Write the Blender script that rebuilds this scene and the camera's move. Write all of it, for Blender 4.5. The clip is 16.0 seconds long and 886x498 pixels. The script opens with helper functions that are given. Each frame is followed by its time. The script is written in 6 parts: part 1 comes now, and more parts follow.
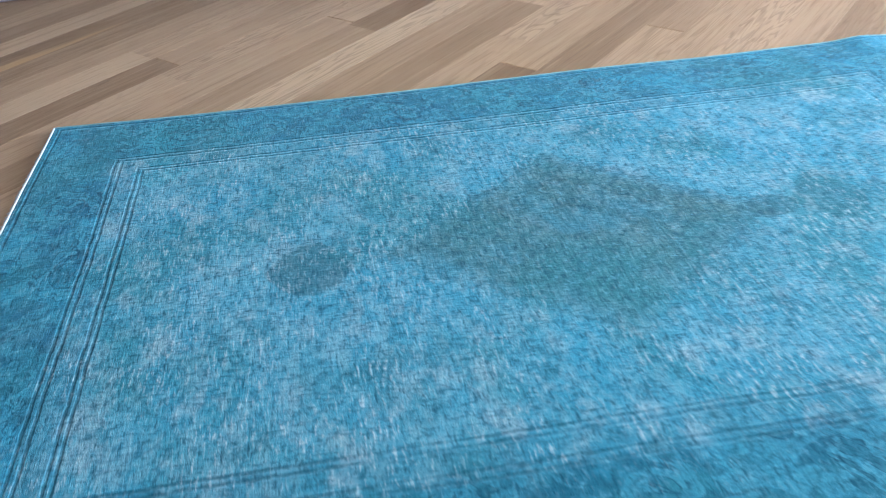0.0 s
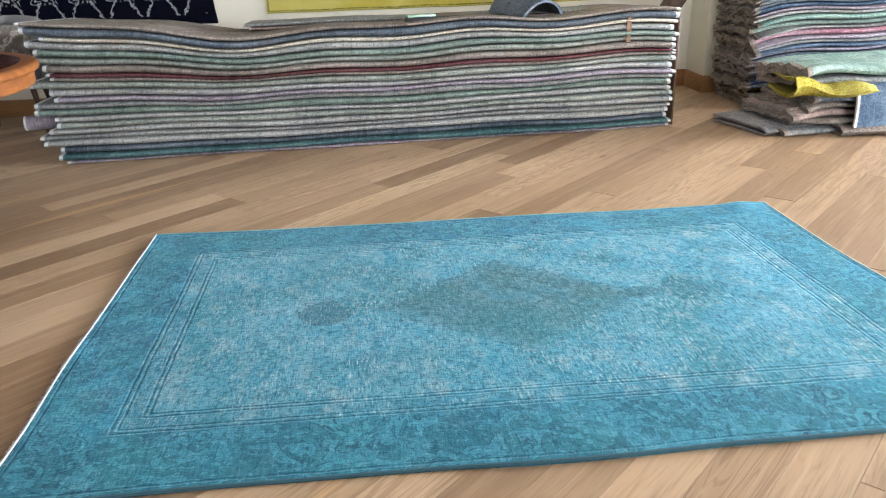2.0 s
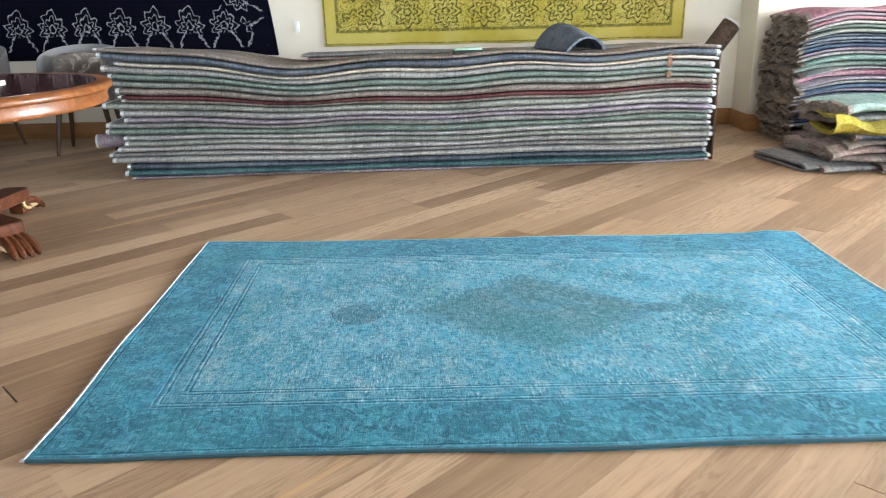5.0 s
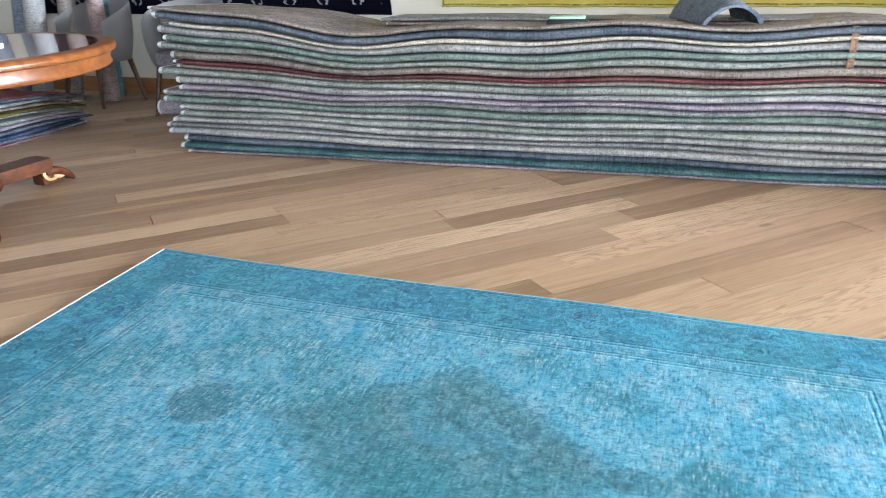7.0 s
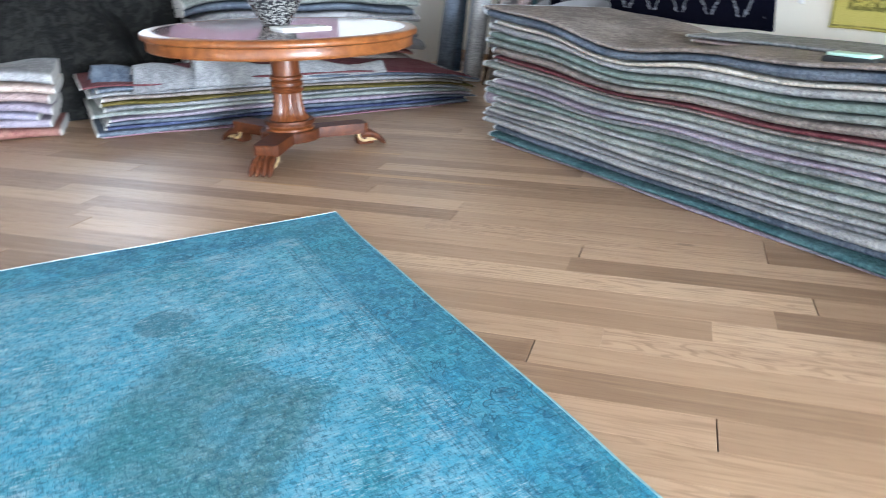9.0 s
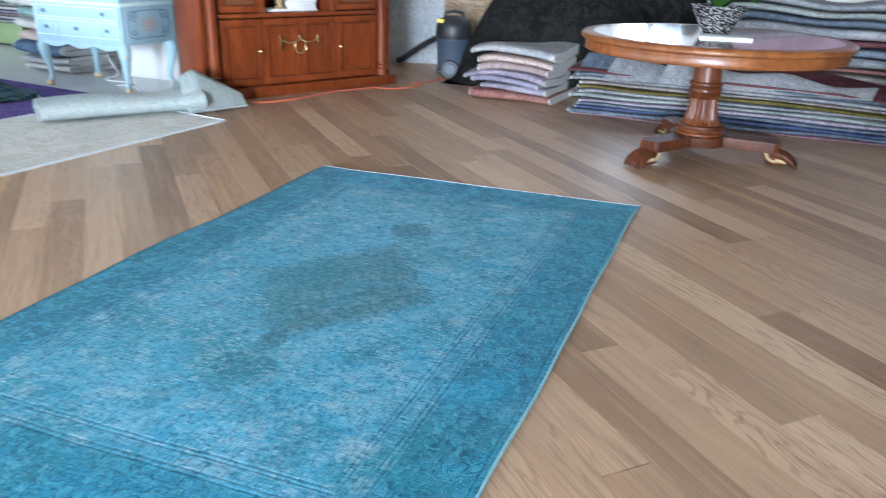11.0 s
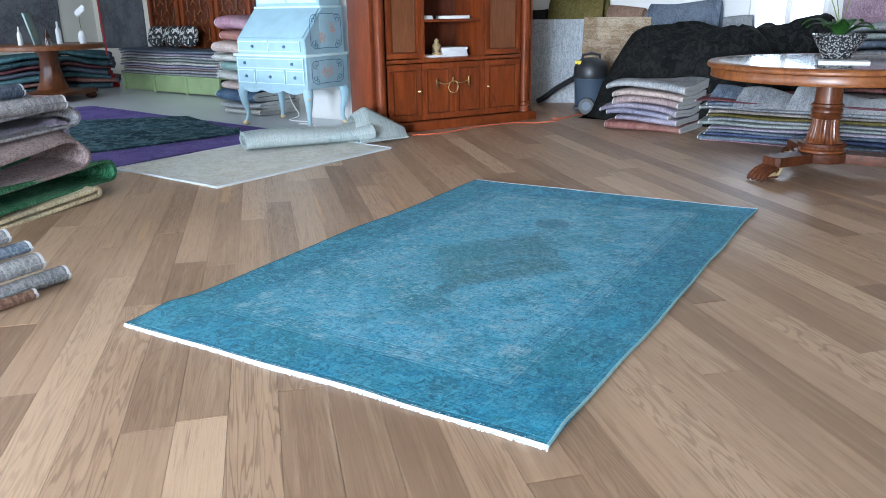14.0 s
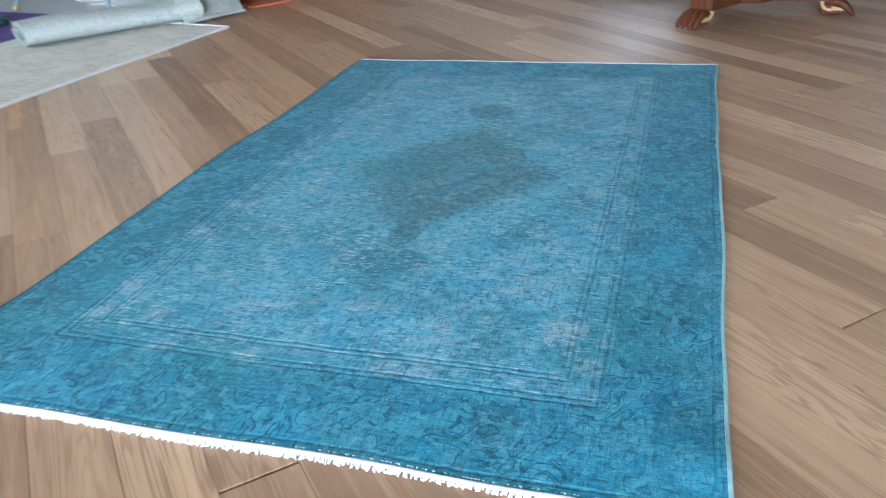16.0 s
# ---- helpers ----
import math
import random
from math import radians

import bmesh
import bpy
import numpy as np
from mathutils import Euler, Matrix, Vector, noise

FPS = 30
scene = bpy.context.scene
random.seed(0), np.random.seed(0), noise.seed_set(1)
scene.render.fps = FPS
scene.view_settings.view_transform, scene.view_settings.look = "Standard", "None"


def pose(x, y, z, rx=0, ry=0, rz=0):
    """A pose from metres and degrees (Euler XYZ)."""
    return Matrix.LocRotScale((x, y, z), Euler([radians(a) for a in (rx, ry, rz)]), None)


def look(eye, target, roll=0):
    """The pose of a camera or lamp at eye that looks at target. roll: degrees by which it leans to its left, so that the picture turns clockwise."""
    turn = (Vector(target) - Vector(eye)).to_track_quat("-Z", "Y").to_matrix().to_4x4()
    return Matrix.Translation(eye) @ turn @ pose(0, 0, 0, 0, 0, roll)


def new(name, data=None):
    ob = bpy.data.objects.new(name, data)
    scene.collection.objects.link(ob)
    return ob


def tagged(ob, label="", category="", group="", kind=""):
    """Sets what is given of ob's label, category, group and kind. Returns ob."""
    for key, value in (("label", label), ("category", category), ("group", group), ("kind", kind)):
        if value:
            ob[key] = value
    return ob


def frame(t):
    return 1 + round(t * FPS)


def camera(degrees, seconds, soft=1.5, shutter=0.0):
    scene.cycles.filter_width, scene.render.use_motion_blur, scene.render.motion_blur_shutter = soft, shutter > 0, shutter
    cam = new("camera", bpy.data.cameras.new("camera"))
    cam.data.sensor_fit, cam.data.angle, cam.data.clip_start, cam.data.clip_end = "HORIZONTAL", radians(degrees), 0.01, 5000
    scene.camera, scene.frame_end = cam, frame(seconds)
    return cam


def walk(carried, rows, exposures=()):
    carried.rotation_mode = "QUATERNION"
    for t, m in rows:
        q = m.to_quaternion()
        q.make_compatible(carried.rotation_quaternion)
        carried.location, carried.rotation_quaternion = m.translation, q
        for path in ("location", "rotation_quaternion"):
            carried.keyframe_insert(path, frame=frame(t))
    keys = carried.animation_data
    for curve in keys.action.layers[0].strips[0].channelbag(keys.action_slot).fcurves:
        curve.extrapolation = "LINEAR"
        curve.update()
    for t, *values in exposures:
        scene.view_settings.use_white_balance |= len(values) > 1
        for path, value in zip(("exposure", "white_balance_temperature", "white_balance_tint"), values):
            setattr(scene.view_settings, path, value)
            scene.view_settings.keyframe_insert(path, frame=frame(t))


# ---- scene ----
PATH = [
    (0, (-0.363, -1.464, 1.107), (-0.251, 0.12, -0.109), -4.7),
    (0.5, (-0.289, -1.819, 1.129), (-0.124, -0.144, 0.048), -3.2),
    (1, (-0.245, -2.043, 1.177), (-0.048, -0.311, 0.197), -1.4),
    (1.5, (-0.178, -2.249, 1.176), (-0.115, -0.453, 0.298), -1.0),
    (2, (-0.268, -2.448, 1.2), (-0.181, -0.595, 0.452), -2.2),
    (2.5, (-0.372, -2.588, 1.199), (-0.129, -0.743, 0.467), -2.8),
    (3, (-0.333, -2.716, 1.218), (-0.066, -0.855, 0.537), -2.7),
    (3.5, (-0.264, -2.885, 1.192), (-0.08, -1.006, 0.533), -1.7),
    (4, (-0.222, -2.972, 1.192), (-0.114, -1.076, 0.567), -2.0),
    (4.5, (-0.215, -2.927, 1.177), (-0.184, -1.018, 0.583), -2.4),
    (5, (-0.186, -2.634, 1.142), (-0.234, -0.74, 0.5), -1.5),
    (5.2, (-0.161, -2.514, 1.147), (-0.264, -0.631, 0.481), -1.7),
    (7.3, (0.847, -1.314, 1.139), (0.08, 0.37, 0.379), -1.7),
    (7.5, (0.989, -1.216, 1.146), (0.134, 0.421, 0.377), -1.9),
    (8, (1.386, -0.787, 1.135), (0.379, 0.746, 0.337), -2.2),
    (8.5, (1.693, -0.545, 1.164), (0.316, 0.692, 0.409), -3.0),
    (8.7, (1.772, -0.427, 1.169), (0.259, 0.653, 0.431), -2.0),
    (10.8, (2.331, 1.199, 1.219), (0.572, 0.65, 0.441), 2.3),
    (11, (2.366, 1.298, 1.218), (0.642, 0.607, 0.475), 1.8),
    (11.5, (2.567, 1.536, 1.219), (0.967, 0.531, 0.564), -0.4),
    (12, (2.848, 1.568, 1.165), (1.288, 0.5, 0.511), -0.9),
    (12.5, (3.049, 1.587, 1.131), (1.48, 0.549, 0.451), -0.7),
    (13, (3.086, 1.647, 1.137), (1.511, 0.61, 0.47), -0.3),
    (13.5, (3.095, 1.663, 1.153), (1.504, 0.628, 0.521), -0.3),
    (14, (3.089, 1.592, 1.16), (1.489, 0.563, 0.544), -0.9),
    (14.5, (3.039, 1.479, 1.126), (1.436, 0.454, 0.51), -2.2),
    (15, (2.834, 1.278, 1.07), (1.244, 0.283, 0.375), -4.7),
    (15.5, (2.585, 0.991, 1.023), (0.969, 0.139, 0.207), -4.7),
    (16, (2.382, 0.713, 1.004), (0.715, 0.145, 0.056), -3.1),
]
cam = camera(61.5, 16.0, 0.9, 0.35)
walk(cam, [(t, look(eye, target, roll)) for t, eye, target, roll in PATH],
     [(0.0, 1.08, 5300, 9), (0.7, 1.12, 5800, 9), (1.5, 1.14, 6150, 9), (4.5, 1.14, 6100, 9), (7.5, 1.3, 5700, 9), (8.7, 1.25, 5600, 9), (10.8, 0.83, 5400, 9), (12.0, 0.50, 5350, 8), (14.5, 0.48, 5350, 8), (16.0, 0.60, 5500, 9)])
POWER_EAST, POWER_SOUTH, POWER_WEST, POWER_BACK = 960, 90, 12, 120

# ---- world and light ----
world = bpy.data.worlds.new("world")
scene.world = world
world.use_nodes = True
wn = world.node_tree
sky = wn.nodes.new("ShaderNodeTexSky")
sky.sky_type = "NISHITA"
sky.sun_disc = False
sky.sun_elevation = radians(48)
sky.sun_rotation = radians(120)
wn.nodes["Background"].inputs["Strength"].default_value = 0.15
wn.links.new(sky.outputs[0], wn.nodes["Background"].inputs["Color"])
sun = new("sun", bpy.data.lights.new("sun", "SUN"))
sun.data.energy, sun.data.angle, sun.data.color = 2.0, radians(0.6), (1.0, 0.95, 0.88)
sun.matrix_world = look((0, -12, 20), (0, 0, 0))


def window_light(eye, target, w, h, power, color=(0.93, 0.97, 1.0)):
    lamp = new("window_light", bpy.data.lights.new("window_light", "AREA"))
    lamp.data.shape, lamp.data.size, lamp.data.size_y = "RECTANGLE", w, h
    lamp.data.energy, lamp.data.color = power, color
    lamp.matrix_world = look(eye, target)
    return lamp


for wy, power in ((-2.3, 0.08), (0.2, 0.65), (2.7, 1.4)):
    window_light((12.12, wy, 1.55), (0, wy, 0.8), 1.9, 2.3, POWER_EAST * power)
# fill from an added south window, for the front of the long pile
window_light((3.2, -4.42, 1.5), (3.2, 0, 1.2), 2.4, 2.0, POWER_SOUTH)
window_light((-6.42, 0.15, 1.6), (0, 0.15, 1.3), 0.8, 1.5, POWER_WEST)
window_light((1.52, -8.0, 1.5), (-3, -8.0, 1.0), 4.0, 2.0, POWER_BACK)

# ---- materials ----


class Nodes:
    """A short hand for building one node material."""

    def __init__(self, name, roughness=0.8, metallic=0.0):
        self.mat = bpy.data.materials.new(name)
        self.mat.use_nodes = True
        self.t = self.mat.node_tree
        self.b = self.t.nodes["Principled BSDF"]
        self.b.inputs["Roughness"].default_value = roughness
        self.b.inputs["Metallic"].default_value = metallic

    def put(self, kind, **inputs):
        n = self.t.nodes.new(kind)
        for k, v in inputs.items():
            self.into(n, k.replace("_", " "), v)
        return n

    def into(self, n, key, v):
        sock = n.inputs[int(key)] if key.isdigit() else n.inputs[key]
        if isinstance(v, bpy.types.NodeSocket):
            self.t.links.new(v, sock)
        else:
            sock.default_value = v

    def math(self, op, a, b=0.0, c=0.0):
        n = self.t.nodes.new("ShaderNodeMath")
        n.operation = op
        for i, v in enumerate((a, b, c)):
            self.into(n, str(i), v)
        return n.outputs[0]

    def step(self, v, lo, hi, to0=0.0, to1=1.0):
        n = self.t.nodes.new("ShaderNodeMapRange")
        n.interpolation_type = "SMOOTHSTEP"
        for key, x in (("Value", v), ("From Min", lo), ("From Max", hi), ("To Min", to0), ("To Max", to1)):
            self.into(n, key, x)
        return n.outputs["Result"]

    def mix(self, f, a, b, mode="MIX"):
        n = self.t.nodes.new("ShaderNodeMix")
        n.data_type, n.blend_type = "RGBA", mode
        for i, v in ((0, f), (6, a), (7, b)):
            if not isinstance(v, bpy.types.NodeSocket) and i and len(v) == 3:
                v = (*v, 1)
            self.into(n, str(i), v)
        return n.outputs[2]

    def coord(self, which="Object", scale=(1, 1, 1), offset=None):
        tc = self.t.nodes.new("ShaderNodeTexCoord")
        m = self.t.nodes.new("ShaderNodeMapping")
        m.inputs["Scale"].default_value = scale
        self.t.links.new(tc.outputs[which], m.inputs["Vector"])
        if offset is not None:
            self.t.links.new(offset, m.inputs["Location"])
        return m.outputs[0]

    def noise(self, vec, scale, detail=3.0, rough=0.55, distort=0.0):
        n = self.put("ShaderNodeTexNoise", Vector=vec, Scale=scale, Detail=detail, Roughness=rough, Distortion=distort)
        return n.outputs["Fac"]

    def bump(self, height, strength=0.3, dist=0.01):
        n = self.put("ShaderNodeBump", Height=height, Strength=strength, Distance=dist)
        self.t.links.new(n.outputs[0], self.b.inputs["Normal"])

    def color(self, c):
        self.into(self.b, "Base Color", c)
        return self

    def set(self, **kw):
        for k, v in kw.items():
            self.into(self.b, k.replace("_", " "), v)
        return self


def shade(c, f):
    return tuple(min(1.0, x * f) for x in c)


def plain(name, c, rough=0.5, metal=0.0, vary=0.12, scale=9.0, bump=0.06, coat=0.0):
    n = Nodes(name, rough, metal)
    v = n.coord()
    f = n.noise(v, scale, 4)
    n.color(n.mix(f, shade(c, 1 - vary), shade(c, 1 + vary)))
    if bump:
        n.bump(n.noise(v, scale * 14, 3), bump, 0.004)
    if coat:
        n.set(Coat_Weight=coat, Coat_Roughness=0.12)
    return n.mat


def textile(name, c, c2, c3=None, streak=(110, 7, 7), motif=9.0, worn=0.5, bump=0.7, fleck=0.55):
    """Worn overdyed pile: two tones in patches, streaks along the weave and fine tufts."""
    n = Nodes(name, 0.95)
    v = n.coord()
    big = n.noise(v, 2.4, 4, 0.6)
    pat = n.noise(v, motif, 3, 0.6, 1.6)
    lines = n.noise(n.coord(scale=streak), 1.0, 3, 0.7)
    fine = n.noise(v, 160, 2)
    a = n.mix(n.step(big, 0.38, 0.62), c, c2)
    a = n.mix(n.math("MULTIPLY", n.step(pat, 0.5, 0.56), worn), a, c3 or shade(c2, 1.35))
    a = n.mix(n.step(lines, 0.48, 0.68, 0.0, 0.55), a, shade(c2, 1.3))
    a = n.mix(n.step(lines, 0.46, 0.3, 0.0, 0.5), a, shade(c, 0.45))
    grain = n.noise(v, 75, 4, 0.75)
    a = n.mix(n.step(grain, 0.49, 0.62, 0.0, fleck), a, shade(c, 0.34))
    a = n.mix(n.step(grain, 0.46, 0.34, 0.0, 0.5), a, shade(c2, 1.35))
    n.color(a)
    n.set(Specular_IOR_Level=0.08)
    n.bump(n.math("ADD", fine, n.math("MULTIPLY", lines, 0.6)), bump, 0.004)
    return n.mat


def wood(name, c, dark, rough=0.35, grain=(1.2, 14, 14), coat=0.0, spec=0.5):
    n = Nodes(name, rough)
    v = n.coord(scale=grain)
    g = n.noise(v, 1.6, 5, 0.65, 1.2)
    fine = n.noise(n.coord(scale=(grain[0] * 4, grain[1] * 9, grain[2] * 9)), 1.0, 2)
    a = n.mix(n.step(g, 0.3, 0.7), dark, c)
    a = n.mix(n.step(fine, 0.5, 0.8, 0, 0.35), a, shade(dark, 0.7))
    n.color(a)
    n.set(Specular_IOR_Level=spec)
    n.bump(fine, 0.08, 0.002)
    if coat:
        n.set(Coat_Weight=coat, Coat_Roughness=0.06)
    return n.mat


def oak(name, island, tone_at=None, figure=0.0):
    """Brushed, oiled oak plank: tone by piece, cathedral grain along the plank, pale streaks and a few knots."""
    n = Nodes(name, 0.42)
    if island:
        r = n.put("ShaderNodeNewGeometry").outputs["Random Per Island"]
    else:
        r = n.put("ShaderNodeObjectInfo").outputs["Random"]
    shift = n.put("ShaderNodeCombineXYZ", X=n.math("MULTIPLY", r, 91.0), Y=n.math("MULTIPLY", r, 37.0), Z=n.math("MULTIPLY", r, 53.0)).outputs[0]
    r2 = n.put("ShaderNodeTexWhiteNoise", Vector=shift).outputs["Value"]
    v = n.coord("UV", (1, 1, 1), shift)
    wide = n.coord("UV", (0.5, 6.5, 1), shift)
    body = n.noise(wide, 1.5, 3, 0.5, 0.4)
    rings = n.math("SINE", n.math("MULTIPLY", body, 115.0))
    fine = n.noise(n.coord("UV", (7, 170, 1), shift), 1.0, 3, 0.6)
    blotch = n.noise(v, 2.2, 3)
    tone = n.put("ShaderNodeValToRGB", Fac=r if tone_at is None else n.math("MULTIPLY_ADD", r, 0.12, tone_at))
    ramp = tone.color_ramp
    ramp.elements[0].color, ramp.elements[1].color = (0.235, 0.145, 0.085, 1), (0.60, 0.44, 0.295, 1)
    for pos, c in ((0.18, (0.315, 0.205, 0.126)), (0.5, (0.405, 0.274, 0.173)), (0.82, (0.500, 0.350, 0.230))):
        ramp.elements.new(pos).color = (*c, 1)
    a = n.mix(n.step(blotch, 0.3, 0.7, 0, 0.45), tone.outputs[0], n.mix(0.5, tone.outputs[0], (0.45, 0.31, 0.20)))
    amount = n.math("ADD", figure, n.math("MULTIPLY", n.step(r2, 0.3, 0.95), 0.42))
    a = n.mix(n.math("MULTIPLY", n.step(rings, 0.25, 0.95), amount), a, (0.17, 0.095, 0.052))
    a = n.mix(n.step(fine, 0.52, 0.74, 0, 0.42), a, (0.21, 0.128, 0.076))
    streak = n.noise(n.coord("UV", (1.3, 38, 1), shift), 1.0, 4, 0.65)
    a = n.mix(n.step(streak, 0.5, 0.68, 0, 0.32), a, (0.55, 0.40, 0.26))
    a = n.mix(n.step(streak, 0.46, 0.3, 0, 0.45), a, (0.19, 0.115, 0.07))
    sap = n.noise(n.coord("UV", (0.5, 9, 1), shift), 1.0, 2)
    a = n.mix(n.step(sap, 0.68, 0.76, 0, 0.55), a, (0.62, 0.4, 0.2))
    knot = n.put("ShaderNodeTexVoronoi", Vector=n.coord("UV", (0.7, 2.0, 1), shift), Scale=1.0).outputs["Distance"]
    a = n.mix(n.step(knot, 0.015, 0.04, 0.5, 0.0), a, (0.07, 0.035, 0.02))
    n.color(a)
    n.set(Roughness=n.step(fine, 0.3, 0.8, 0.38, 0.54), Specular_IOR_Level=0.45)
    n.bump(n.math("ADD", fine, n.math("MULTIPLY", rings, 0.15)), 0.12, 0.003)
    return n.mat


RUG_L, RUG_W = 2.88, 1.80


def blue_rug_material():
    n = Nodes("overdyed_blue_pile", 0.95)
    uv = n.coord("UV")
    xyz = n.put("ShaderNodeSeparateXYZ", Vector=uv)
    soft = n.noise(uv, 3.0, 3)
    mid = n.noise(uv, 11.0, 4, 0.6)
    warp = n.math("MULTIPLY", n.math("SUBTRACT", mid, 0.5), 0.03)
    x, y = xyz.outputs[0], xyz.outputs[1]
    dx = n.math("SUBTRACT", RUG_L / 2, n.math("ABSOLUTE", x))
    dy = n.math("SUBTRACT", RUG_W / 2, n.math("ABSOLUTE", y))
    d = n.math("ADD", n.math("MINIMUM", dx, dy), n.math("MULTIPLY", warp, 0.35))
    border = n.step(n.math("ADD", d, n.math("MULTIPLY", warp, 1.5)), 0.225, 0.275, 1.0, 0.0)
    guard = n.step(d, 0.32, 0.345, 1.0, 0.0)
    # ground colours
    pale = n.mix(n.step(soft, 0.35, 0.65), (0.058, 0.276, 0.415), (0.112, 0.328, 0.450))
    worn = n.noise(n.coord("UV", (20, 9, 1)), 1.0, 5, 0.75)
    pale = n.mix(n.step(worn, 0.45, 0.62, 0, 0.6), pale, (0.25, 0.43, 0.52))
    deep = n.mix(n.step(mid, 0.35, 0.65), (0.016, 0.120, 0.215), (0.042, 0.192, 0.285))
    deep = n.mix(n.step(n.noise(uv, 6.0, 4, 0.6), 0.48, 0.64, 0, 0.75), deep, (0.050, 0.298, 0.465))
    # the ground colours drift: greener and deeper along the south side, bluer and brighter towards the east end
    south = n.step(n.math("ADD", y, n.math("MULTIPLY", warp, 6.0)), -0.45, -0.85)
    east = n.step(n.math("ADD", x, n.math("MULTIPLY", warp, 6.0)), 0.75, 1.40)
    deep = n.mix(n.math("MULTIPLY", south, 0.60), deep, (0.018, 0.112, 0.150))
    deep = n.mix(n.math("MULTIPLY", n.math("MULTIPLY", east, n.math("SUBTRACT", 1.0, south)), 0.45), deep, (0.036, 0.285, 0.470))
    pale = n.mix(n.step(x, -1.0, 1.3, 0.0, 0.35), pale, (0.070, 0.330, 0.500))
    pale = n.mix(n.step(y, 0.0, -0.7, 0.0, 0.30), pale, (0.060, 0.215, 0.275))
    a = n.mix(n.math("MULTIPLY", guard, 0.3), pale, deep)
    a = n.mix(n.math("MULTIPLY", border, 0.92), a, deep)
    # central lozenge with a pendant at each end
    ax = n.math("DIVIDE", n.math("ABSOLUTE", n.math("SUBTRACT", x, 0.045)), 0.51)
    ay = n.math("DIVIDE", n.math("ABSOLUTE", n.math("SUBTRACT", y, 0.012)), 0.385)
    ragged = n.math("MULTIPLY", n.math("SUBTRACT", n.noise(uv, 9.0, 4, 0.6), 0.5), 0.34)
    lo = n.math("ADD", n.math("ADD", ax, ay), ragged)
    patch = n.step(n.noise(uv, 4.4, 3, 0.6), 0.36, 0.58, 0.60, 1.0)
    lozenge = n.math("MULTIPLY", n.step(lo, 0.80, 1.06, 1.0, 0.0), patch)
    lines_in = None
    for at, wide in ((0.95, 0.035), (0.62, 0.03), (0.33, 0.03)):
        ring = n.step(n.math("ABSOLUTE", n.math("SUBTRACT", n.math("ADD", lo, n.math("MULTIPLY", ragged, 0.8)), at)), wide * 0.4, wide, 1.0, 0.0)
        lines_in = ring if lines_in is None else n.math("MAXIMUM", lines_in, ring)

    def pool(cx, cy, rx, ry):
        ex = n.math("DIVIDE", n.math("SUBTRACT", x, cx), rx)
        ey = n.math("ABSOLUTE", n.math("DIVIDE", n.math("SUBTRACT", y, cy), ry))
        r = n.math("ADD", ey, n.math("MULTIPLY", ex, ex))
        return n.step(n.math("ADD", r, n.math("MULTIPLY", n.math("SUBTRACT", mid, 0.5), 0.6)), 0.85, 1.05, 1.0, 0.0)

    dark_field = n.mix(n.step(n.noise(uv, 12.0, 4, 0.6, 1.2), 0.40, 0.62), (0.040, 0.092, 0.092), (0.100, 0.190, 0.190))
    a = n.mix(n.math("MULTIPLY", lozenge, 0.80), a, dark_field)
    for p in ((-0.625, 0.0, 0.115, 0.105), (0.69, 0.02, 0.10, 0.11), (0.53, 0.01, 0.08, 0.05)):
        a = n.mix(n.math("MULTIPLY", pool(*p), 0.62), a, (0.030, 0.088, 0.108))
    a = n.mix(n.math("MULTIPLY", n.math("MULTIPLY", lines_in, patch), 0.45), a, (0.018, 0.060, 0.072))
    for p in ((1.29, 0.465, 0.075, 0.06), (1.29, -0.435, 0.08, 0.06)):
        a = n.mix(n.math("MULTIPLY", pool(*p), 0.55), a, (0.02, 0.085, 0.14))
    a = n.mix(n.math("MULTIPLY", pool(-1.05, 0.55, 0.09, 0.09), 0.35), a, (0.05, 0.33, 0.42))
    # stains of the dye
    a = n.mix(n.step(n.noise(uv, 2.3, 4, 0.65), 0.47, 0.62, 0, 0.6), a, (0.035, 0.20, 0.25))
    a = n.mix(n.step(n.noise(uv, 6.7, 5, 0.7, 0.8), 0.51, 0.65, 0, 0.5), a, (0.030, 0.15, 0.205))
    lift = n.math("MULTIPLY", n.step(n.noise(n.coord("UV", (9, 6, 1)), 1.0, 4, 0.7), 0.52, 0.66), n.math("SUBTRACT", 0.6, n.math("MULTIPLY", n.math("MAXIMUM", border, lozenge), 0.5)))
    a = n.mix(lift, a, (0.27, 0.40, 0.47))
    # thin drawn lines: scrolls, guard stripes round the field
    scroll = n.noise(uv, 10.0, 2.0, 0.5, 1.9)
    ridge = n.math("ABSOLUTE", n.math("SUBTRACT", n.math("FRACT", n.math("MULTIPLY", scroll, 5.0)), 0.5))
    line = n.step(ridge, 0.03, 0.15, 1.0, 0.0)
    fill = n.step(n.noise(uv, 10.0, 2.0, 0.5, 1.9), 0.5, 0.54)
    a = n.mix(n.math("MULTIPLY", n.math("MULTIPLY", fill, border), 0.33), a, (0.095, 0.345, 0.475))
    amount = n.math("ADD", n.math("MULTIPLY", border, 0.40), n.math("ADD", 0.36, n.math("MULTIPLY", lozenge, 0.15)))
    patchy = n.step(n.noise(uv, 4.1, 2), 0.36, 0.6, 0.1, 1.0)
    a = n.mix(n.math("MULTIPLY", n.math("MULTIPLY", line, amount), patchy), a, (0.010, 0.065, 0.11))
    stripes = None
    for at in (0.020, 0.246, 0.264, 0.318, 0.334):
        s = n.step(n.math("ABSOLUTE", n.math("SUBTRACT", d, at)), 0.0015, 0.006, 1.0, 0.0)
        stripes = s if stripes is None else n.math("MAXIMUM", stripes, s)
    fade = n.math("MULTIPLY", patchy, n.step(x, 0.4, -0.9, 0.55, 1.0))
